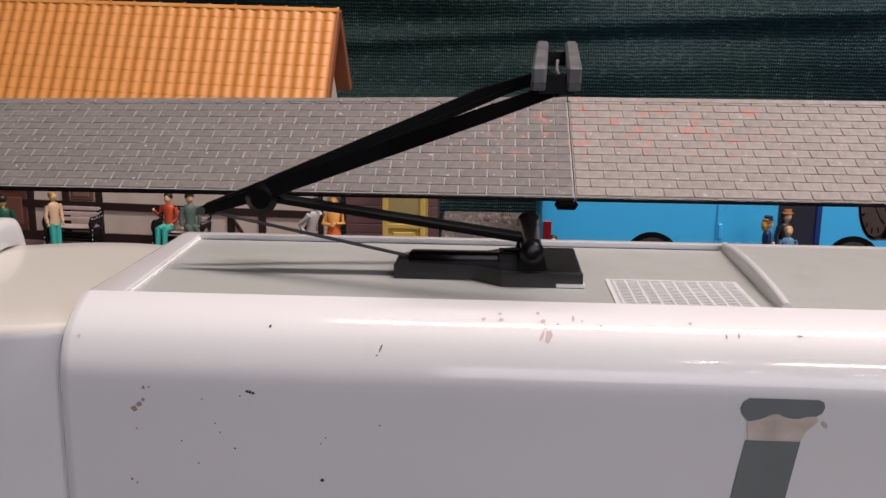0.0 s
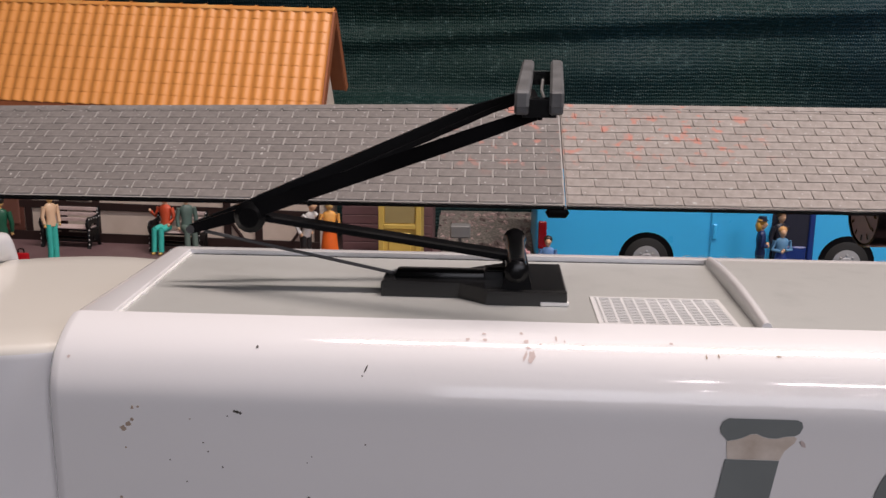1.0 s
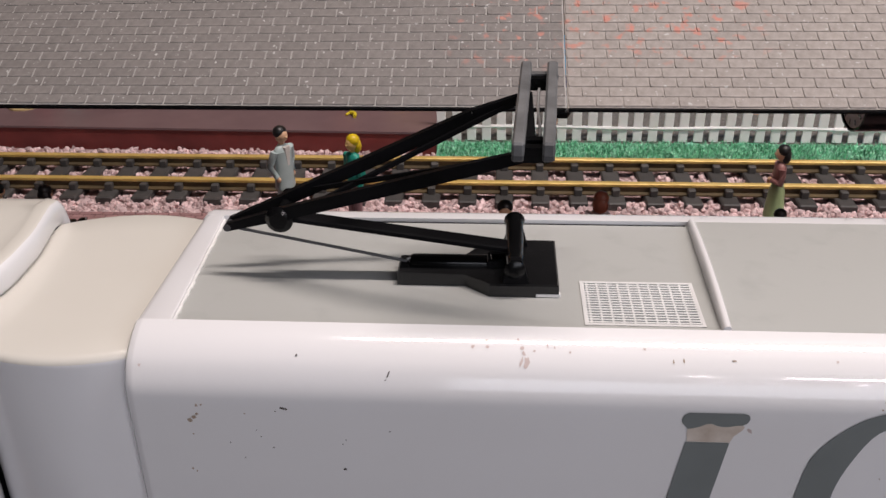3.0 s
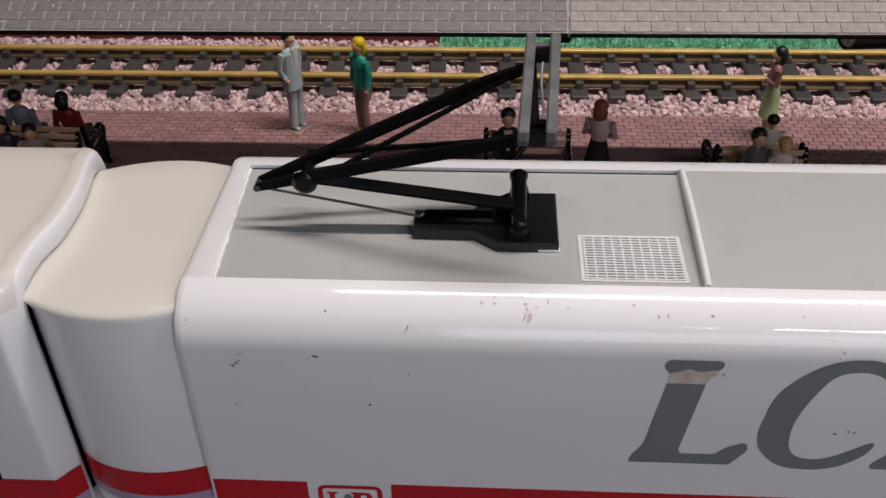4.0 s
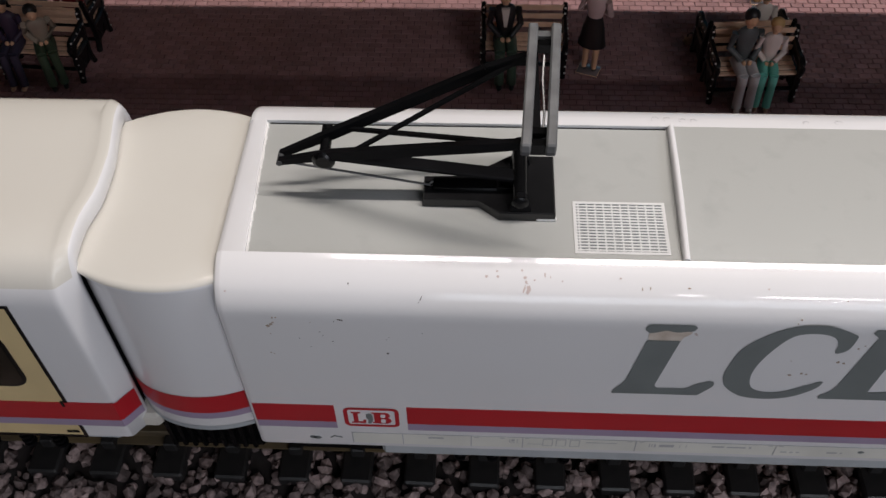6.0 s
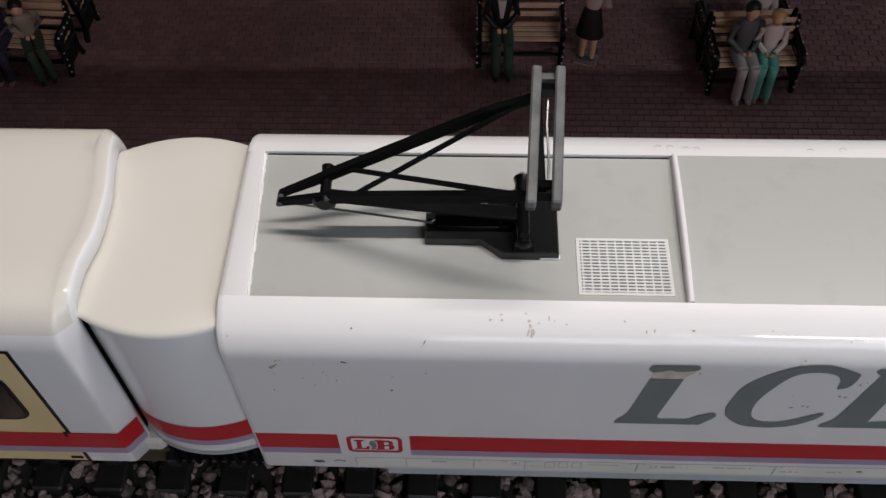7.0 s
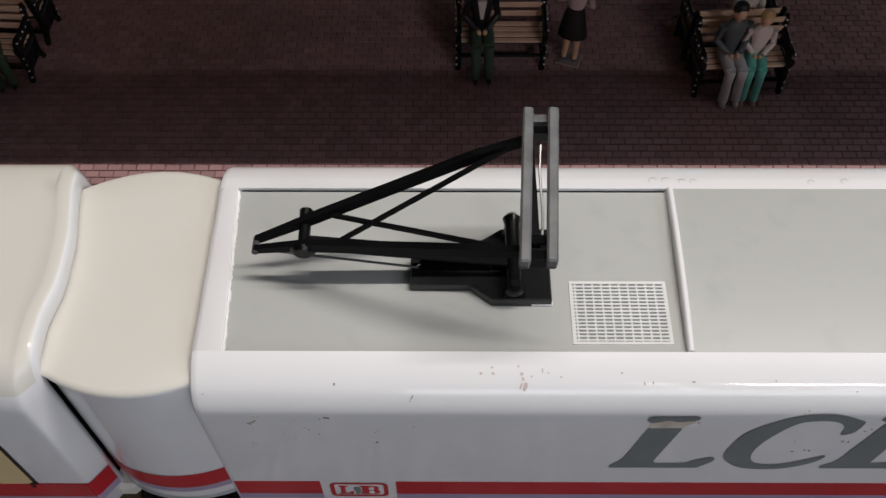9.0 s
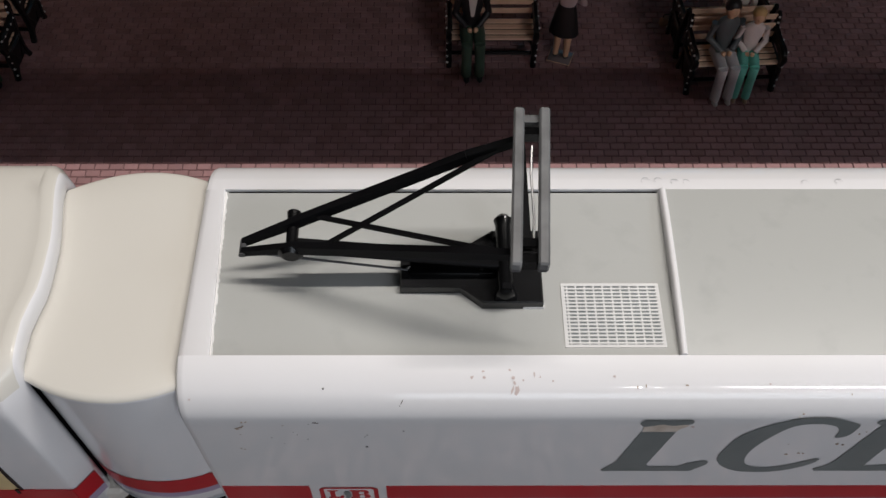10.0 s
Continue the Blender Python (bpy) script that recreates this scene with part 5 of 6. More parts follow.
box(bm, -2.36, -0.56, 16.45, 17.7, 3.14, 3.22, bevel=0.02)
part("roof", bm, TIMBER, shed, "flat dark roof")

# ---- yellow booth on the station platform ----
booth = thing("booth", (-1.05, 15.6, 1.62), "mustard yellow booth with a framed panel on a white base", "booth")
bm = bmesh.new()
box(bm, -1.60, -0.58, 15.20, 16.1, 1.62, 1.69, bevel=0.015)
part("base", bm, WHITEPAINT, booth, "white base slab")
bm = bmesh.new()
box(bm, -1.47, -0.74, 15.34, 16.0, 1.69, 3.15, bevel=0.015)
bbody = part("body", bm, KIOSKYELLOW, booth, "mustard yellow body")
for x0, x1, z0, z1 in ((-1.47, -1.38, 1.69, 3.15), (-0.83, -0.74, 1.69, 3.15), (-1.38, -0.83, 1.69, 1.79), (-1.38, -0.83, 2.30, 2.38), (-1.38, -0.83, 3.05, 3.15)):
    bm = bmesh.new()
    box(bm, x0, x1, 15.30, 15.342, z0, z1, bevel=0.008)
    part("frame_bar", bm, KIOSKYELLOW, bbody)
bm = bmesh.new()
box(bm, -1.36, -0.85, 15.328, 15.345, 2.40, 3.03)
part("pane", bm, KIOSKPANE, bbody, "olive pane", smooth=0)
bm = bmesh.new()
box(bm, -1.30, -0.91, 15.315, 15.345, 1.85, 2.24, bevel=0.015)
part("panel", bm, KIOSKYELLOW, bbody)

# ---- white picket fence ----
fence = thing("fence", (4.0, 13.55, 1.44), "white plastic picket fence along the gravel yard", "fence")
for z in (1.62, 2.05):
    bm = bmesh.new()
    pts = []
    for k in range(80):
        x = -0.5 + 0.128 * k
        pts.append((x, 13.53 + 0.006 * math.sin(x * 5), z + 0.012 * math.sin(x * 1.7) - 0.006 * (x > 4)))
    rod(bm, pts, 0.022, 6, flat=1.4)
    part("fence_rail", bm, FENCEWHITE, fence)
bm = bmesh.new()
prism(bm, [(-0.07, 0.0), (0.07, 0.0), (0.072, 0.79), (0.0, 0.93), (-0.072, 0.79)], "y", -0.02, 0.018)
bmesh.ops.bevel(bm, geom=bm.edges[:], offset=0.006, segments=1, affect="EDGES")
picket_me = to_mesh("picket", bm, FENCEWHITE, (0, 0, 0), 30)
for k in range(42):
    ob = new("picket", picket_me)
    ob.parent = fence
    ob.location = (Vector((-0.42 + 0.2365 * k, 13.545, 1.395)) - Vector(BASES[fence.name])) * U
    ob.rotation_euler = (random.uniform(-0.03, 0.03), random.uniform(-0.02, 0.02), 0)

# ---- the blue bus ----
bus = thing("bus", (5.2, 16.4, 1.46), "sky-blue toy bus with a navy skirt parked in the gravel yard", "bus")
BY = 15.45
bm = bmesh.new()


def bus_outline(x):
    top = 4.28 - 0.11 * min(1, max(0, (x - 1.9) / 1.4)) - 0.05 * max(0, x - 4.6)
    return top


xs = [1.22, 1.25, 1.4, 1.9, 2.3, 2.8, 3.3, 4.2, 5.2, 6.2, 7.2, 8.2, 8.9, 9.1]
rings = []
for i, x in enumerate(xs):
    ins = (0.12, 0.05, 0.0)[i] if i < 3 else (0.0 if i < 12 else 0.06 * (i - 11))
    t_ = bus_outline(x) - ins
    y0_, y1_ = BY + ins, 17.55 - ins
    low = 1.88
    lean_ = 0.16 if x < 1.3 else (0.10 if x < 1.5 else 0.0)
    rings.append([(x + (lean_ if zz > 3.5 else 0.0), yy, zz) for x, yy, zz in [(x, y0_, low), (x, y0_, 3.2), (x, y0_ + 0.03, 3.9), (x, y0_ + 0.14, t_ - 0.10), (x, y0_ + 0.34, t_ - 0.02), (x, (y0_ + y1_) / 2, t_), (x, y1_ - 0.34, t_ - 0.02), (x, y1_ - 0.14, t_ - 0.10), (x, y1_ - 0.03, 3.9), (x, y1_, 3.2), (x, y1_, low)]])
loft(bm, rings)
bbody = part("body", bm, BUSBLUE, bus, "sky-blue body shell", smooth=40)
bm = bmesh.new()
box(bm, 1.25, 9.05, BY + 0.02, 17.53, 1.60, 1.89, bevel=0.02)
part("skirt", bm, NAVY, bus, "navy lower skirt")
for xw in (3.12, 6.47):
    bm = bmesh.new()
    arch = [(xw + 0.47 * math.cos(a_), 1.84 + 0.47 * math.sin(a_)) for a_ in [math.pi * k / 14 for k in range(15)]] + [(xw - 0.47, 1.55), (xw + 0.47, 1.55)]
    prism(bm, arch, "y", BY - 0.006, BY + 0.3)
    part("wheel_arch", bm, BLACKMATT, bbody, "black wheel arch", smooth=0)
    bm = bmesh.new()
    rod(bm, [(xw, BY - 0.02, 1.84), (xw, BY, 1.84), (xw, BY + 0.25, 1.84), (xw, BY + 0.27, 1.84)], [0.34, 0.385, 0.385, 0.34], 28)
    tyre = part("wheel", bm, RUBBER, bus, "black tyre")
    bm = bmesh.new()
    rod(bm, [(xw, BY - 0.022, 1.84), (xw, BY - 0.04, 1.84), (xw, BY - 0.022, 1.84), (xw, BY - 0.03, 1.84), (xw, BY - 0.06, 1.84), (xw, BY - 0.065, 1.84)], [0.235, 0.225, 0.20, 0.11, 0.09, 0.02], 24)
    for k in range(8):
        a_ = k * math.pi / 4
        ball(bm, (xw + 0.14 * math.cos(a_), BY - 0.035, 1.84 + 0.14 * math.sin(a_)), 0.022)
    part("rim", bm, RIM, tyre, "silver wheel rim")
bm = bmesh.new()
box(bm, 4.17, 5.17, BY - 0.03, BY + 0.02, 1.72, 3.3, bevel=0.02)
bdoor = part("door", bm, BUSBLUE, bus, "sky-blue sliding door")
bm = bmesh.new()
box(bm, 4.20, 4.27, BY - 0.06, BY - 0.02, 2.22, 2.48, bevel=0.015)
part("handle", bm, BUSBLUE, bdoor, "blue door handle")
# dark panel on the closed shell stands in for the unlit inside
bm = bmesh.new()
box(bm, 5.19, 5.83, BY - 0.012, BY + 0.05, 1.78, 3.3)
part("doorway", bm, mat("unlit_doorway_panel", (0.01, 0.012, 0.03), 0.6), bus, "dark panel for the unlit inside of the open doorway", smooth=0)
bm = bmesh.new()
box(bm, 5.80, 5.90, BY - 0.04, BY + 0.05, 1.75, 3.3, bevel=0.015)
part("door_edge", bm, NAVY, bus, "navy door edge")
bm = bmesh.new()
box(bm, 5.25, 5.78, BY - 0.05, BY + 0.02, 1.70, 2.12, bevel=0.02)
part("step", bm, NAVY, bus, "navy entrance step")
bm = bmesh.new()
box(bm, 1.27, 1.41, BY - 0.02, BY + 0.1, 1.98, 2.46, bevel=0.015)
part("tail_light", bm, TAIL, bus, "dark red tail light")
bm = bmesh.new()
for k in range(4):
    ball(bm, (1.36, BY + 0.25, 3.93 + 0.08 * k), 0.05)
part("roof_lamp", bm, GLASSDARK, bus, "small dark roof lamps")
for x0, x1 in ((1.7, 2.9), (3.0, 4.1), (6.1, 7.2), (7.3, 8.5)):
    bm = bmesh.new()
    prism(bm, rounded(x0, x1, 2.95, 3.78, 0.08), "y", BY - 0.008, BY + 0.03)
    part("window", bm, GLASSDARK, bus, "dark window pane")
bm = bmesh.new()
box(bm, 4.85, 5.15, BY + 0.35, BY + 0.5, 4.09, 4.19, bevel=0.02)
part("roof_vent", bm, BUSBLUE, bus, "small blue roof vent")
# cream arched frame behind the bus
arch_th = thing("arched_frame", (7.4, 18.3, 1.6), "cream plastic arched frame standing behind the bus", "frame")
bm = bmesh.new()
pts = [(5.2 + 0.36 * k, 18.3, 3.80 + 0.32 * math.sin(min(1.0, (k + 0.5) / 7) * math.pi / 2)) for k in range(14)]
rod(bm, pts, 0.05, 8)
part("arch", bm, ARCHCREAM, arch_th, "cream arch")
for x0, x1 in ((6.75, 6.45), (7.2, 7.2), (8.3, 8.5)):
    bm = bmesh.new()
    beam(bm, (x0, 18.3, 4.08), (x1, 18.3, 3.3), 0.07, 0.12)
    part("strut", bm, ARCHCREAM, arch_th, "cream strut", smooth=0)
for x in (5.25, 9.8):
    bm = bmesh.new()
    beam(bm, (x, 18.3, 1.58), (x, 18.3, 4.0), 0.1, 0.1)
    part("leg", bm, ARCHCREAM, arch_th, "cream leg", smooth=0)

# ---- small street furniture ----
bin_th = thing("litter_bin", (0.13, 14.85, 1.46), "bright blue plastic litter bin with a rolled rim", "litter bin")
bm = bmesh.new()
rings = []
for z, wx, wy in ((1.46, 0.12, 0.10), (1.95, 0.155, 0.13), (1.955, 0.18, 0.15), (2.03, 0.185, 0.155), (2.035, 0.16, 0.13), (1.60, 0.11, 0.09)):
    rings.append([(0.13 + x, 14.85 + y, z) for x, y in rounded(-wx, wx, -wy, wy, 0.04, 3)])
loft(bm, rings)
part("body", bm, BINBLUE, bin_th)
box_th = thing("grey_box", (-0.08, 15.6, 1.46), "small grey box on a post behind the litter bin", "box")
bm = bmesh.new()
box(bm, -0.25, 0.10, 15.5, 15.75, 2.12, 2.34, bevel=0.02)
part("case", bm, GREYBOX, box_th)
bm = bmesh.new()
rod(bm, [(-0.08, 15.62, 1.46), (-0.08, 15.62, 2.14)], 0.03, 8)
part("post", bm, GREYBOX, box_th)

# station clock hung under the canopy
clock = thing("station_clock", (3.78, 7.45, 4.5), "round black station clock with a grey face under the canopy", "clock")
CA = Vector((-1.0, -0.06, 0)).normalized()
CS = Vector((CA.y, -CA.x, 0))
CC = Vector((3.64, 7.42, 4.14))
bm = bmesh.new()
rings = []
for d, r in ((0.07, 0.265), (0.09, 0.27), (0.09, 0.285), (-0.40, 0.285), (-0.42, 0.25)):
    rings.append([CC + CA * d + r * (math.cos(a_) * CS + math.sin(a_) * Vector((0, 0, 1))) for a_ in [2 * math.pi * k / 28 for k in range(28)]])
loft(bm, rings)
case = part("case", bm, BLACK, clock, "black drum case")
bm = bmesh.new()
bm.faces.new([bm.verts.new(CC + CA * 0.078 + 0.255 * (math.cos(a_) * CS + math.sin(a_) * Vector((0, 0, 1)))) for a_ in [2 * math.pi * k / 28 for k in range(28)]])
dial = part("dial", bm, CLOCKFACE, case, "grey dial", smooth=0)


def dial_bar(bm, ang, r0, r1, w):
    u = math.cos(ang) * CS + math.sin(ang) * Vector((0, 0, 1))
    s = -math.sin(ang) * CS + math.cos(ang) * Vector((0, 0, 1))
    bm.faces.new([bm.verts.new(CC + CA * 0.084 + u * r + s * q) for r, q in ((r0, -w), (r1, -w), (r1, w), (r0, w))])


bm = bmesh.new()
for k in range(12):
    dial_bar(bm, k * math.pi / 6, 0.185, 0.235, 0.012)
part("hour_marks", bm, BLACK, dial, "black hour marks", smooth=0)
for ang, r1, w in ((radians(0), 0.13, 0.012), (radians(215), 0.19, 0.009)):
    bm = bmesh.new()
    dial_bar(bm, ang, -0.03, r1, w)
    part("clock_hand", bm, BLACK, dial, "black pointer", smooth=0)
bm = bmesh.new()
rod(bm, [(3.78, 7.45, 4.38), (3.78, 7.45, 4.62)], 0.03, 8)
part("hanger", bm, BLACK, clock, "short black hanger")

# ---- benches ----
def bench(slat_mat, label):
    th = thing("bench", (0, 0, GROUND), label, "bench", "park benches")
    for side in (-1, 1):
        bm = bmesh.new()
        x = side * 0.46
        for pts in (((-0.20, 0.0), (-0.17, 0.12), (-0.19, 0.25), (-0.16, 0.36)), ((0.20, 0.0), (0.15, 0.14), (0.15, 0.30), (0.185, 0.48), (0.225, 0.70)), ((-0.16, 0.36), (0.0, 0.34), (0.15, 0.34)), ((-0.18, 0.36), (-0.22, 0.47), (-0.16, 0.55), (-0.02, 0.54), (0.19, 0.56))):
            line = smooth_line([(x, y, z) for y, z in pts], 4)
            rod(bm, line, 0.034, 6)
        rod(bm, smooth_line([(x, -0.12, 0.33), (x, 0.0, 0.12), (x, 0.13, 0.30)], 4), 0.024, 6)
        prism(bm, [(-0.165, 0.03), (-0.14, 0.35), (0.15, 0.34), (0.16, 0.03), (0.09, 0.11), (-0.09, 0.11)], "x", x - 0.016, x + 0.016)
        prism(bm, [(-0.17, 0.36), (-0.20, 0.46), (-0.15, 0.54), (0.19, 0.55), (0.16, 0.36), (0.08, 0.44), (-0.06, 0.44)], "x", x - 0.014, x + 0.014)
        ball(bm, (x, 0.228, 0.715), 0.03)
        for k in range(5):
            ball(bm, (x + side * 0.026, -0.19 + 0.09 * k, 0.555 - 0.01 * (k % 2)), 0.014, mi=1)
        for k in range(4):
            ball(bm, (x + side * 0.02, -0.21 + 0.005 * k, 0.08 + 0.09 * k), 0.014, mi=1)
        for k in range(4):
            ball(bm, (x, 0.150 + 0.013 * k, 0.49 + 0.065 * k), 0.014, mi=1)
        # built round the origin, so lift to the ground height used by the thing's base
        bmesh.ops.translate(bm, verts=bm.verts[:], vec=(0, 0, GROUND))
        part("end_frame", bm, [IRON, WHITEPAINT], th, "black cast-iron end with white dots")
    # tray added to block light, so the space under the seat goes dark
    bm = bmesh.new()
    box(bm, -0.45, 0.45, -0.15, 0.14, GROUND + 0.325, GROUND + 0.352, bevel=0.006)
    part("seat_tray", bm, IRON, th, "black tray added to darken the space under the slats")
    for y, z in ((-0.12, 0.13), (0.14, 0.13)):
        bm = bmesh.new()
        rod(bm, [(-0.46, y, GROUND + z), (0.46, y, GROUND + z)], 0.022, 6)
        part("stretcher", bm, IRON, th)
    for k in range(4):
        bm = bmesh.new()
        box(bm, -0.45, 0.45, -0.175 + 0.085 * k, -0.11 + 0.085 * k, GROUND + 0.36, GROUND + 0.385, bevel=0.008)
        part("slat", bm, slat_mat, th)
    for k in range(3):
        bm = bmesh.new()
        y = 0.158 + 0.022 * k
        box(bm, -0.45, 0.45, y, y + 0.022, GROUND + 0.44 + 0.10 * k, GROUND + 0.51 + 0.10 * k, bevel=0.008)
        part("slat", bm, slat_mat, th)
    return th


def place_bench(src, x, y, z, turn=0, label=""):
    ob = copy_thing(src, Matrix.Translation(plan(x, y, z)) @ Matrix.Rotation(radians(turn), 4, "Z"))
    return tagged(ob, label) if label else ob


PZ = 1.58
wood = bench(SLATWOOD, "park bench with warm wooden slats and black iron ends")
wood.location = plan(0.80, 8.40, PZ)
place_bench(wood, 3.33, 8.02, PZ, 3)
place_bench(wood, 3.29, 8.57, PZ, 184, "park bench backing onto another one, wooden slats, black ends")
place_bench(wood, -4.77, 8.22, PZ, -3)
place_bench(wood, -4.74, 8.80, PZ, 177, "park bench backing onto another one, wooden slats, black ends")
pale = bench(SLATPINK, "park bench with pale slats against the station house")
pale.location = plan(-7.42, 16.45, 1.62)
pale.rotation_euler = (0, 0, radians(-5))
place_bench(pale, -5.28, 16.22, 1.62, -5)

# ---- figurines: one plain mesh each ----
COATS = {}


def paint(colour):
    key = tuple(colour)
    if key not in COATS:
        COATS[key] = mat("figurine_paint", colour, 0.42, scale=80, fine=900, bump=0.1)
    return COATS[key]


SKIN, YSKIN = (0.78, 0.48, 0.30), (0.80, 0.52, 0.20)


def figurine(label, x, y, z, turn, H, hair, top, legs, shoes, skin=SKIN, sit=False, arms="down", skirt=0.0, foot=None, hat=None, shirt=False, long_hair=False, bend=0.0, seat=0.40, jacket=False, leg=0.50):
    """A painted toy figure that faces minus y before it is turned."""
    bm = bmesh.new()
    hip = seat + 0.03 if sit else leg * H
    k = H

    def ell(zz, rx, ry, dy=0.0, dx=0.0):
        return [(dx + rx * math.cos(a_), dy + ry * math.sin(a_), zz) for a_ in [2 * math.pi * i / 12 for i in range(12)]]

    lean = lambda q: -bend * q
    torso = [(0.0, 0.082, 0.062), (0.06, 0.084, 0.064), (0.13, 0.070, 0.052), (0.22, 0.088, 0.062), (0.30, 0.098, 0.055), (0.335, 0.075, 0.042), (0.355, 0.030, 0.030), (0.385, 0.026, 0.028)]
    loft(bm, [ell(hip + q * k, a_ * k, b_ * k, lean(q * k)) for q, a_, b_ in torso[:-1]], mi=2)
    loft(bm, [ell(hip + q * k, 0.027 * k, 0.028 * k, lean(q * k)) for q in (0.345, 0.40)], mi=0)
    hz = hip + 0.435 * k
    hy = lean(0.42 * k)
    ball(bm, (0, hy - 0.004 * k, hz), 0.064 * k, 0, 2, (0.86, 1.0, 1.12))
    ball(bm, (0, hy + 0.010 * k, hz + 0.030 * k), 0.069 * k, 1, 2, (0.98, 0.94, 0.92))
    ball(bm, (0, hy - 0.066 * k, hz - 0.006 * k), 0.012 * k, 0)
    if long_hair:
        ball(bm, (0, hy + 0.040 * k, hz - 0.025 * k), 0.060 * k, 1, 2, (1.2, 0.75, 1.4))
    if hat:
        rod(bm, [(0, hy, hz + 0.045 * k), (0, hy, hz + 0.05 * k), (0, hy, hz + 0.055 * k), (0, hy, hz + 0.10 * k)], [0.06 * k, 0.078 * k, 0.058 * k, 0.052 * k], 12, mi=5)
    for s in (-1, 1):
        if sit:
            knee = Vector((s * 0.052 * k, -0.235 * k, hip + 0.01))
            ankle = Vector((s * 0.055 * k, -0.25 * k - 0.02, 0.05))
            rod(bm, [(s * 0.045 * k, 0, hip + 0.02), (s * 0.05 * k, -0.12 * k, hip + 0.02), knee], [0.056 * k, 0.054 * k, 0.046 * k], 8, mi=3)
            rod(bm, [knee + Vector((0, 0, 0.02 * k)), knee.lerp(ankle, 0.4), ankle], [0.046 * k, 0.042 * k, 0.042 * k], 8, mi=3)
            ball(bm, ankle + Vector((0, -0.025 * k, -0.025)), 0.034 * k, 4, 1, (0.8, 1.6, 0.75))
        else:
            top_leg = Vector((s * 0.042 * k, 0, hip + 0.03 * k))
            knee = Vector((s * 0.046 * k, -0.008 * k, 0.27 * k))
            ankle = Vector((s * 0.048 * k, 0.008 * k, 0.045 * k))
            bare = skirt > 0
            rod(bm, [top_leg, knee, ankle], [0.054 * k, 0.036 * k if bare else 0.044 * k, 0.024 * k if bare else 0.042 * k], 8, mi=0 if bare else 3)
            ball(bm, ankle + Vector((0, -0.025 * k, -0.022 * k)), 0.030 * k, 4, 1, (0.8, 1.6, 0.7))
        sh = Vector((s * 0.105 * k, lean(0.3 * k), hip + 0.305 * k))
        if arms == "down":
            el, hd = Vector((s * 0.135 * k, 0.012 * k + lean(0.16 * k), hip + 0.16 * k)), Vector((s * 0.125 * k, -0.03 * k, hip + 0.01 * k))
        elif arms == "fold":
            el, hd = Vector((s * 0.142 * k, -0.01 * k, hip + 0.17 * k)), Vector((s * 0.01 * k, -0.085 * k, hip + (0.17 if s > 0 else 0.145) * k))
        elif arms == "lap":
            el, hd = Vector((s * 0.135 * k, -0.01 * k, hip + 0.16 * k)), Vector((s * 0.025 * k, -0.12 * k, hip + 0.065 * k))
        elif arms == "pocket":
            el, hd = Vector((s * 0.15 * k, 0.03 * k, hip + 0.17 * k)), Vector((s * 0.10 * k, -0.02 * k, hip + 0.04 * k))
        else:
            el, hd = (Vector((s * 0.15 * k, -0.03 * k, hip + 0.17 * k)), Vector((s * 0.20 * k, -0.08 * k, hip + 0.27 * k))) if s < 0 else (Vector((s * 0.14 * k, 0.0, hip + 0.16 * k)), Vector((s * 0.10 * k, -0.10 * k, hip + 0.06 * k)))
        rod(bm, [sh, el, el.lerp(hd, 0.8)], [0.036 * k, 0.031 * k, 0.026 * k], 8, mi=2)
        ball(bm, hd, 0.026 * k, 0, 1, (0.9, 1.0, 1.15))
    if shirt:
        prism(bm, [(-0.035 * k, hip + 0.34 * k), (0.035 * k, hip + 0.34 * k), (0.012 * k, hip + 0.16 * k), (-0.012 * k, hip + 0.16 * k)], "y", -0.067 * k, -0.03 * k, mi=7)
    if skirt:
        loft(bm, [ell(hip + 0.13 * k, 0.074 * k, 0.056 * k), ell(hip + 0.03 * k, 0.098 * k, 0.078 * k), ell(hip - skirt * k, 0.135 * k, 0.10 * k)], mi=3)
    if jacket:
        loft(bm, [ell(hip + 0.30 * k, 0.112 * k, 0.064 * k), ell(hip + 0.17 * k, 0.100 * k, 0.066 * k), ell(hip + 0.0 * k, 0.108 * k, 0.078 * k), ell(hip - 0.06 * k, 0.112 * k, 0.080 * k)], mi=2)
    if foot:
        kind_, r_ = foot
        if kind_ == "round":
            rod(bm, [(0, 0, -0.004), (0, 0, 0.02), (0, 0, 0.026)], [r_, r_, r_ * 0.94], 20, mi=6)
        else:
            box(bm, -r_, r_, -r_ * 0.8, r_ * 0.8, -0.004, 0.014, bevel=0.005, mi=6)
    mats = [paint(skin), paint(hair), paint(top), paint(legs), paint(shoes), paint(hat or hair), CLEARBASE if not foot or foot[0] == "square" else paint((0.55, 0.40, 0.20)), paint((0.7, 0.66, 0.62))]
    ob = new("figurine", to_mesh("figurine", bm, mats, (0, 0, 0), 50))
    ob.location = plan(x, y, z + 0.004)
    ob.rotation_euler = (0, 0, radians(turn))
    return tagged(ob, label, "figurine", "painted figurines")


BLK, NAVYC, TEAL = (0.012, 0.011, 0.011), (0.012, 0.03, 0.12), (0.03, 0.52, 0.45)
# near platform
figurine("standing figurine in a pale blue-grey suit with an open jacket", -2.10, 9.88, PZ, 62, 1.33, BLK, (0.46, 0.55, 0.55), (0.48, 0.52, 0.52), (0.5, 0.5, 0.48), arms="pocket", shirt=True, jacket=True, foot=("square", 0.14))
figurine("standing figurine with yellow hair, teal blouse and mauve trousers", -1.23, 9.78, PZ, -48, 1.27, (0.72, 0.50, 0.01), (0.01, 0.30, 0.23), (0.28, 0.16, 0.17), (0.62, 0.42, 0.03), skin=YSKIN, long_hair=True, foot=("square", 0.13))
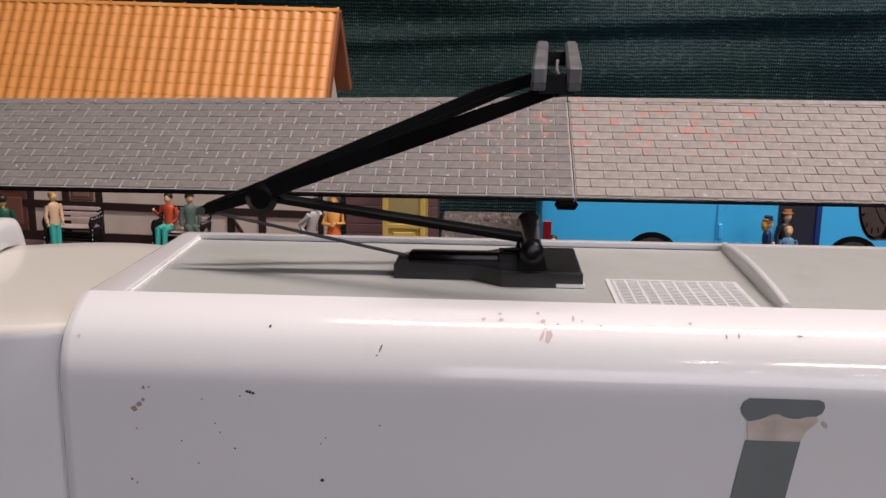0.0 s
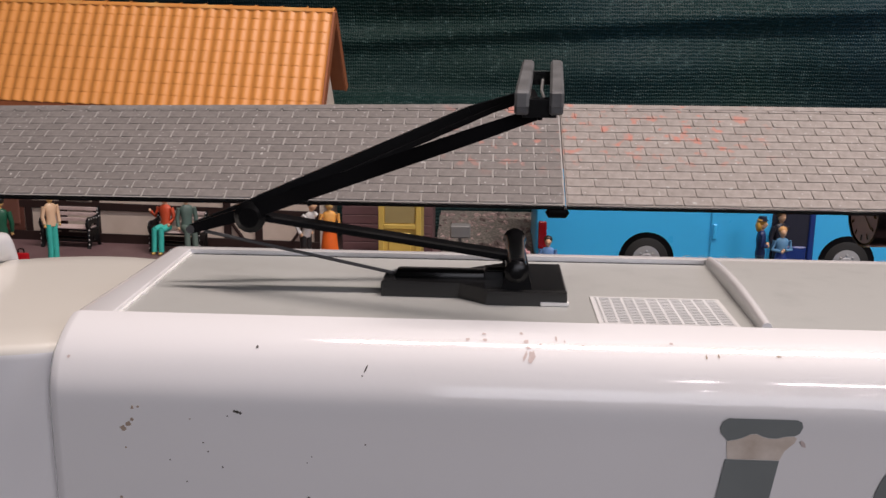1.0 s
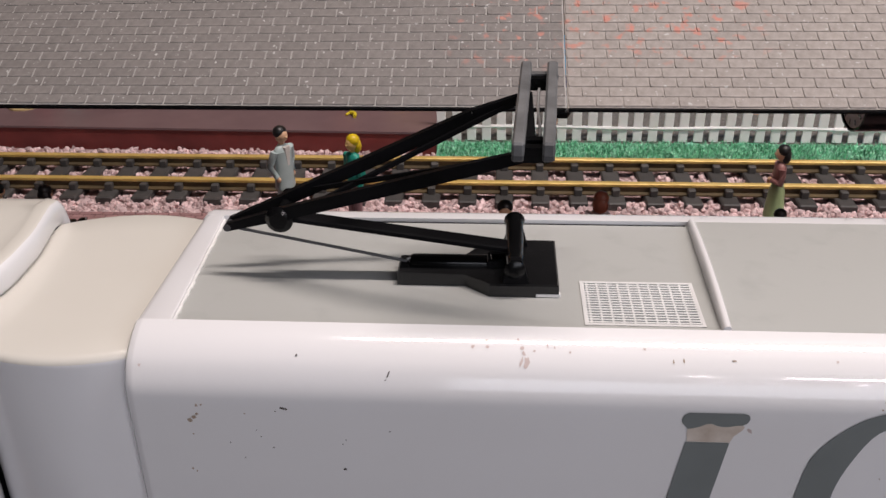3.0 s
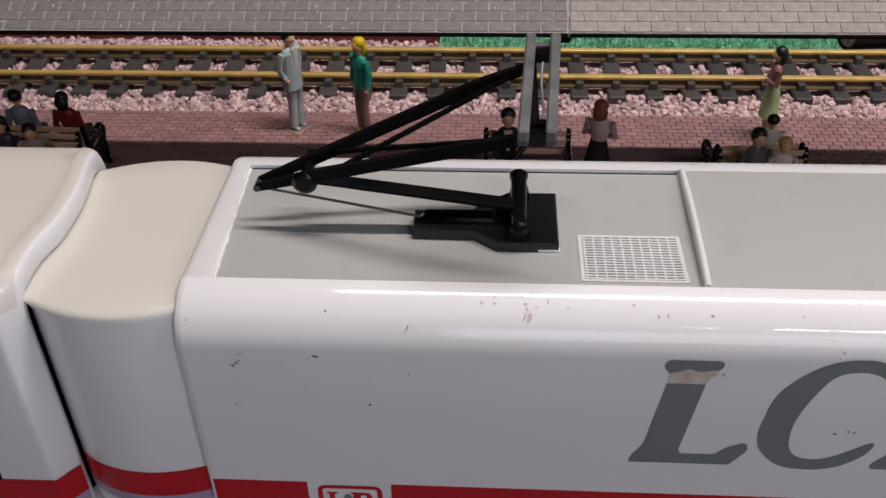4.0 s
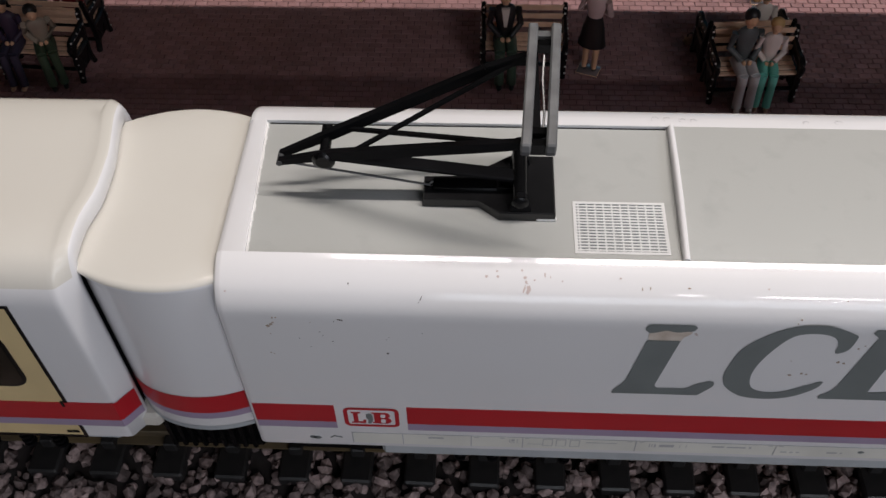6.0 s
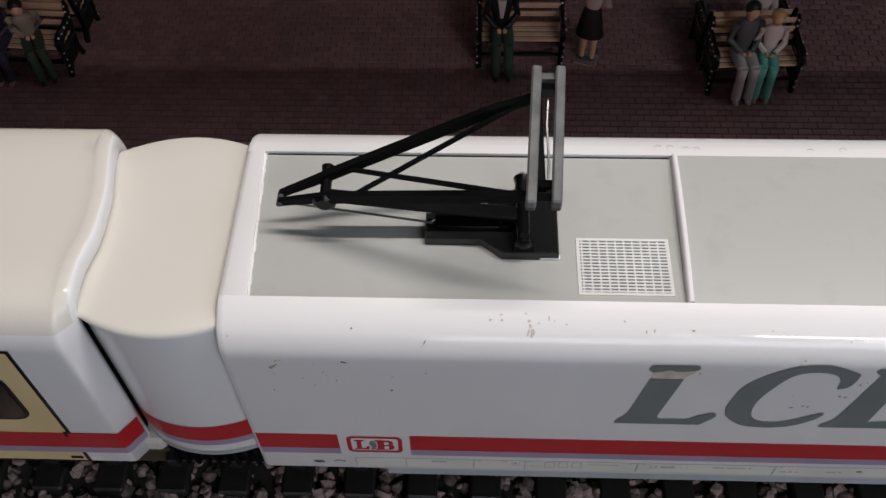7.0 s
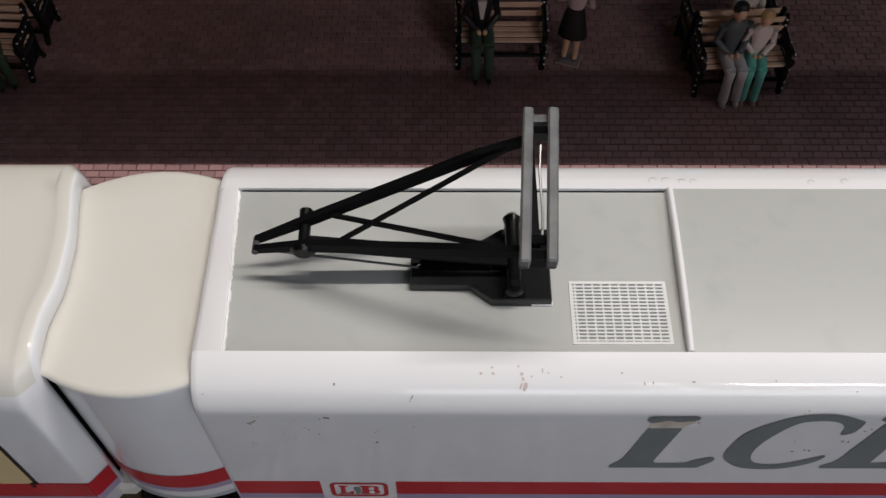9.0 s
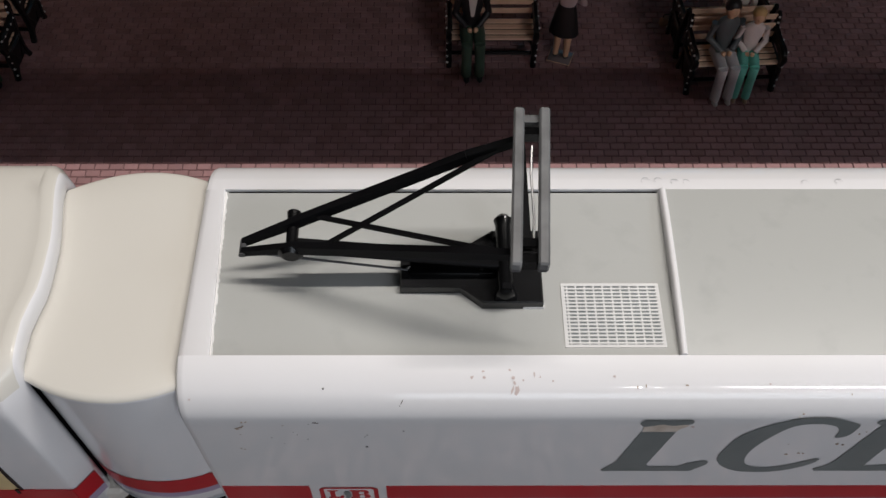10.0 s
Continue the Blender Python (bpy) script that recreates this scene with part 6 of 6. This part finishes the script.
figurine("standing figurine with black hair, dusky top and pale green skirt", 3.76, 9.75, PZ, -95, 1.20, BLK, (0.33, 0.15, 0.14), (0.46, 0.58, 0.30), (0.45, 0.25, 0.10), arms="fold", skirt=0.22, long_hair=True, foot=("square", 0.13))
figurine("seated figurine in a black jacket and dark green trousers", 0.58, 8.37, PZ, 3, 1.30, BLK, (0.012, 0.012, 0.014), (0.05, 0.085, 0.06), BLK, sit=True, arms="lap", shirt=True)
figurine("standing figurine with brown hair, mauve blouse and short black skirt", 1.57, 8.34, PZ, 160, 1.22, (0.24, 0.07, 0.04), (0.60, 0.46, 0.46), (0.012, 0.011, 0.012), BLK, arms="fold", skirt=0.18, long_hair=True, foot=("square", 0.13))
figurine("seated figurine in a dark grey jumper and grey trousers", 3.18, 8.02, PZ, 8, 1.27, BLK, (0.10, 0.115, 0.12), (0.52, 0.52, 0.53), (0.6, 0.58, 0.56), sit=True, arms="lap")
figurine("seated figurine with fair hair, white blouse and teal trousers", 3.46, 8.00, PZ, -6, 1.10, (0.66, 0.42, 0.18), (0.84, 0.74, 0.70), (0.16, 0.58, 0.48), (0.5, 0.32, 0.22), sit=True, arms="lap")
figurine("seated figurine with black hair and a cream jacket, back turned", 3.46, 8.56, PZ, 180, 1.04, BLK, (0.84, 0.79, 0.72), (0.40, 0.37, 0.33), BLK, sit=True, arms="down")
figurine("seated figurine in dark purple on the wooden bench", -5.03, 8.19, PZ, 0, 1.18, BLK, (0.05, 0.035, 0.07), (0.045, 0.04, 0.07), (0.55, 0.33, 0.22), sit=True, arms="lap")
figurine("seated figurine leaning forward, pale shirt and dark green trousers", -4.70, 8.19, PZ, 25, 1.18, BLK, (0.40, 0.34, 0.27), (0.05, 0.085, 0.05), BLK, sit=True, arms="lap", bend=0.35)
figurine("seated figurine in a blue-grey shirt, back turned", -5.10, 8.78, PZ, 180, 1.24, BLK, (0.20, 0.26, 0.29), (0.10, 0.12, 0.14), BLK, sit=True)
figurine("seated figurine in a dark red top, back turned", -4.56, 8.80, PZ, 175, 1.18, BLK, (0.22, 0.015, 0.02), (0.05, 0.05, 0.05), BLK, sit=True, long_hair=True)
# station platform
figurine("standing figurine with tan top and bright teal trousers", -7.02, 14.90, 1.62, 60, 1.12, (0.45, 0.27, 0.10), (0.80, 0.55, 0.36), TEAL, (0.66, 0.45, 0.13), skin=YSKIN, leg=0.62, foot=("square", 0.14))
figurine("standing figurine in a dark green coat on a tan foot", -7.62, 14.38, 1.62, 200, 1.26, BLK, (0.008, 0.10, 0.055), (0.012, 0.012, 0.012), BLK, skin=YSKIN, foot=("round", 0.27))
figurine("seated figurine in an orange-red blouse and teal trousers", -5.50, 16.20, 1.62, -10, 1.24, BLK, (0.66, 0.09, 0.035), TEAL, (0.66, 0.45, 0.13), sit=True, arms="wave")
figurine("seated figurine in a grey-green suit and dark cap", -5.10, 16.18, 1.62, 30, 1.26, BLK, (0.10, 0.16, 0.14), (0.13, 0.19, 0.165), BLK, sit=True, hat=(0.02, 0.015, 0.015), arms="down")
figurine("standing figurine leaning forward in a white jacket, black trousers", -2.62, 14.75, 1.62, 60, 1.26, BLK, (0.62, 0.61, 0.60), (0.02, 0.02, 0.022), BLK, arms="pocket", bend=0.3, foot=("square", 0.14))
figurine("standing figurine in a bright orange dress", -2.25, 14.95, 1.62, 10, 1.22, (0.5, 0.25, 0.05), (0.82, 0.40, 0.10), (0.85, 0.15, 0.02), (0.6, 0.4, 0.25), skin=YSKIN, arms="fold", skirt=0.30, foot=("square", 0.14))
# yard
figurine("standing figurine with dark hair and a pink dress behind the fence", 0.95, 14.02, 1.46, -20, 0.99, (0.03, 0.015, 0.012), (0.80, 0.42, 0.42), (0.80, 0.45, 0.45), (0.6, 0.4, 0.3), arms="wave", skirt=0.3, long_hair=True)
figurine("standing figurine in a blue robe behind the fence", 1.36, 14.02, 1.46, 0, 1.02, (0.03, 0.018, 0.012), (0.14, 0.30, 0.60), (0.12, 0.27, 0.55), (0.6, 0.4, 0.3), arms="fold", skirt=0.3)
figurine("standing figurine in a navy uniform and cap beside the bus", 4.83, 14.75, 1.46, 80, 1.24, (0.60, 0.33, 0.06), NAVYC, (0.03, 0.06, 0.11), (0.03, 0.05, 0.1), hat=(0.01, 0.015, 0.04), arms="fold", long_hair=True, foot=("square", 0.15))
figurine("small standing figurine in a light blue top and blue skirt", 5.20, 14.85, 1.46, 0, 1.08, (0.62, 0.33, 0.12), (0.12, 0.30, 0.50), (0.02, 0.06, 0.30), (0.5, 0.3, 0.2), arms="fold", skirt=0.2, foot=("square", 0.15))

figurine("figurine in the bus doorway, dark clothes and a tan cap", 5.33, 15.42, 1.46, 20, 1.24, (0.16, 0.07, 0.03), (0.02, 0.02, 0.03), (0.02, 0.02, 0.03), BLK, arms="down", hat=(0.46, 0.20, 0.06))

# small brown bag beside the back-to-back benches
bag = thing("bag", (2.80, 8.86, PZ), "small brown bag lying on the paving beside a bench", "bag")
bm = bmesh.new()
loft(bm, [[(2.80 + x, 8.86 + y, PZ + z) for x, y in rounded(-w, w, -0.6 * w, 0.6 * w, 0.5 * w, 4)] for z, w in ((0.004, 0.06), (0.03, 0.075), (0.08, 0.07), (0.11, 0.04))])
part("sack", bm, mat("brown_bag", (0.30, 0.19, 0.13), 0.5), bag)
bm = bmesh.new()
rod(bm, smooth_line([(2.76, 8.86, PZ + 0.10), (2.77, 8.86, PZ + 0.15), (2.83, 8.86, PZ + 0.15), (2.84, 8.86, PZ + 0.10)], 3), 0.008, 6)
part("strap", bm, TIMBER, bag)

# red suitcase, dropped yellow arc
suit = thing("suitcase", (-7.30, 14.38, 1.62), "small bright red suitcase beside a figurine", "suitcase")
bm = bmesh.new()
box(bm, -7.45, -7.19, 14.34, 14.42, 1.63, 1.96, bevel=0.03, seg=2)
part("case", bm, mat("red_suitcase", (0.50, 0.008, 0.015), 0.35), suit)
bm = bmesh.new()
rod(bm, smooth_line([(-7.37, 14.38, 1.96), (-7.36, 14.38, 2.02), (-7.28, 14.38, 2.02), (-7.27, 14.38, 1.96)], 4), 0.012, 6)
part("handle", bm, BLACK, suit)
bm = bmesh.new()
rod(bm, smooth_line([(-2.02, 13.98, 1.645), (-1.95, 14.05, 1.66), (-1.87, 13.98, 1.66), (-1.86, 13.88, 1.645)], 4), [0.02] * 4 + [0.035] * 5 + [0.03] * 4, 8)
solid("yellow_arc", bm, mat("yellow_plastic", (0.72, 0.56, 0.03), 0.4), "small bright yellow curved piece lying on the platform", "toy piece")

# ---- paving bricks, last: small mauve bricks in running bond on the near platform ----
BW, BD, GAP = 0.148, 0.089, 0.0052
bm = bmesh.new()
box(bm, -BW / 2 + GAP, BW / 2 - GAP, -BD / 2 + GAP, BD / 2 - GAP, 0.0, 0.022, bevel=0.004)
brick_me = to_mesh("brick", bm, BRICK, (0, 0, 0), 0)
verts, faces = [], []
unit = np.array([(x, y, z) for z, q in ((0.0, 0.0), (0.016, 0.0), (0.021, 0.004)) for x, y in ((-BW / 2 + GAP + q, -BD / 2 + GAP + q), (BW / 2 - GAP - q, -BD / 2 + GAP + q), (BW / 2 - GAP - q, BD / 2 - GAP - q), (-BW / 2 + GAP + q, BD / 2 - GAP - q))])
quads = [(4 * r + i, 4 * r + (i + 1) % 4, 4 * r + 4 + (i + 1) % 4, 4 * r + 4 + i) for r in (0, 1) for i in range(4)] + [(8, 9, 10, 11)]
n = 0
singles = 0
rng = random.Random(3)
for r in range(57):
    y = 5.24 + BD * (r + 0.5)
    for c in range(-54, 56):
        x = BW * (c + (0.5 if r % 2 else 0.0))
        lift = rng.uniform(-0.002, 0.002)
        if 6.72 < y < 7.55 and 0.9 < x < 5.2 and singles < 280:
            ob = new("brick", brick_me)
            ob.parent = near_platform
            ob.location = plan(x, y, 1.562 + lift)
            singles += 1
        else:
            verts.append(unit + (x, y, 1.562 + lift))
            faces += [tuple(12 * n + i for i in f) for f in quads]
            n += 1
me = bpy.data.meshes.new("brick_field")
me.from_pydata(((np.concatenate(verts) - np.array((0, 0, GROUND))) * U).tolist(), [], faces)
me.materials.append(BRICK)
field = new("brick_field", me)
field.parent = near_platform
tagged(field, "small mauve paving bricks in running bond", kind="stuff")
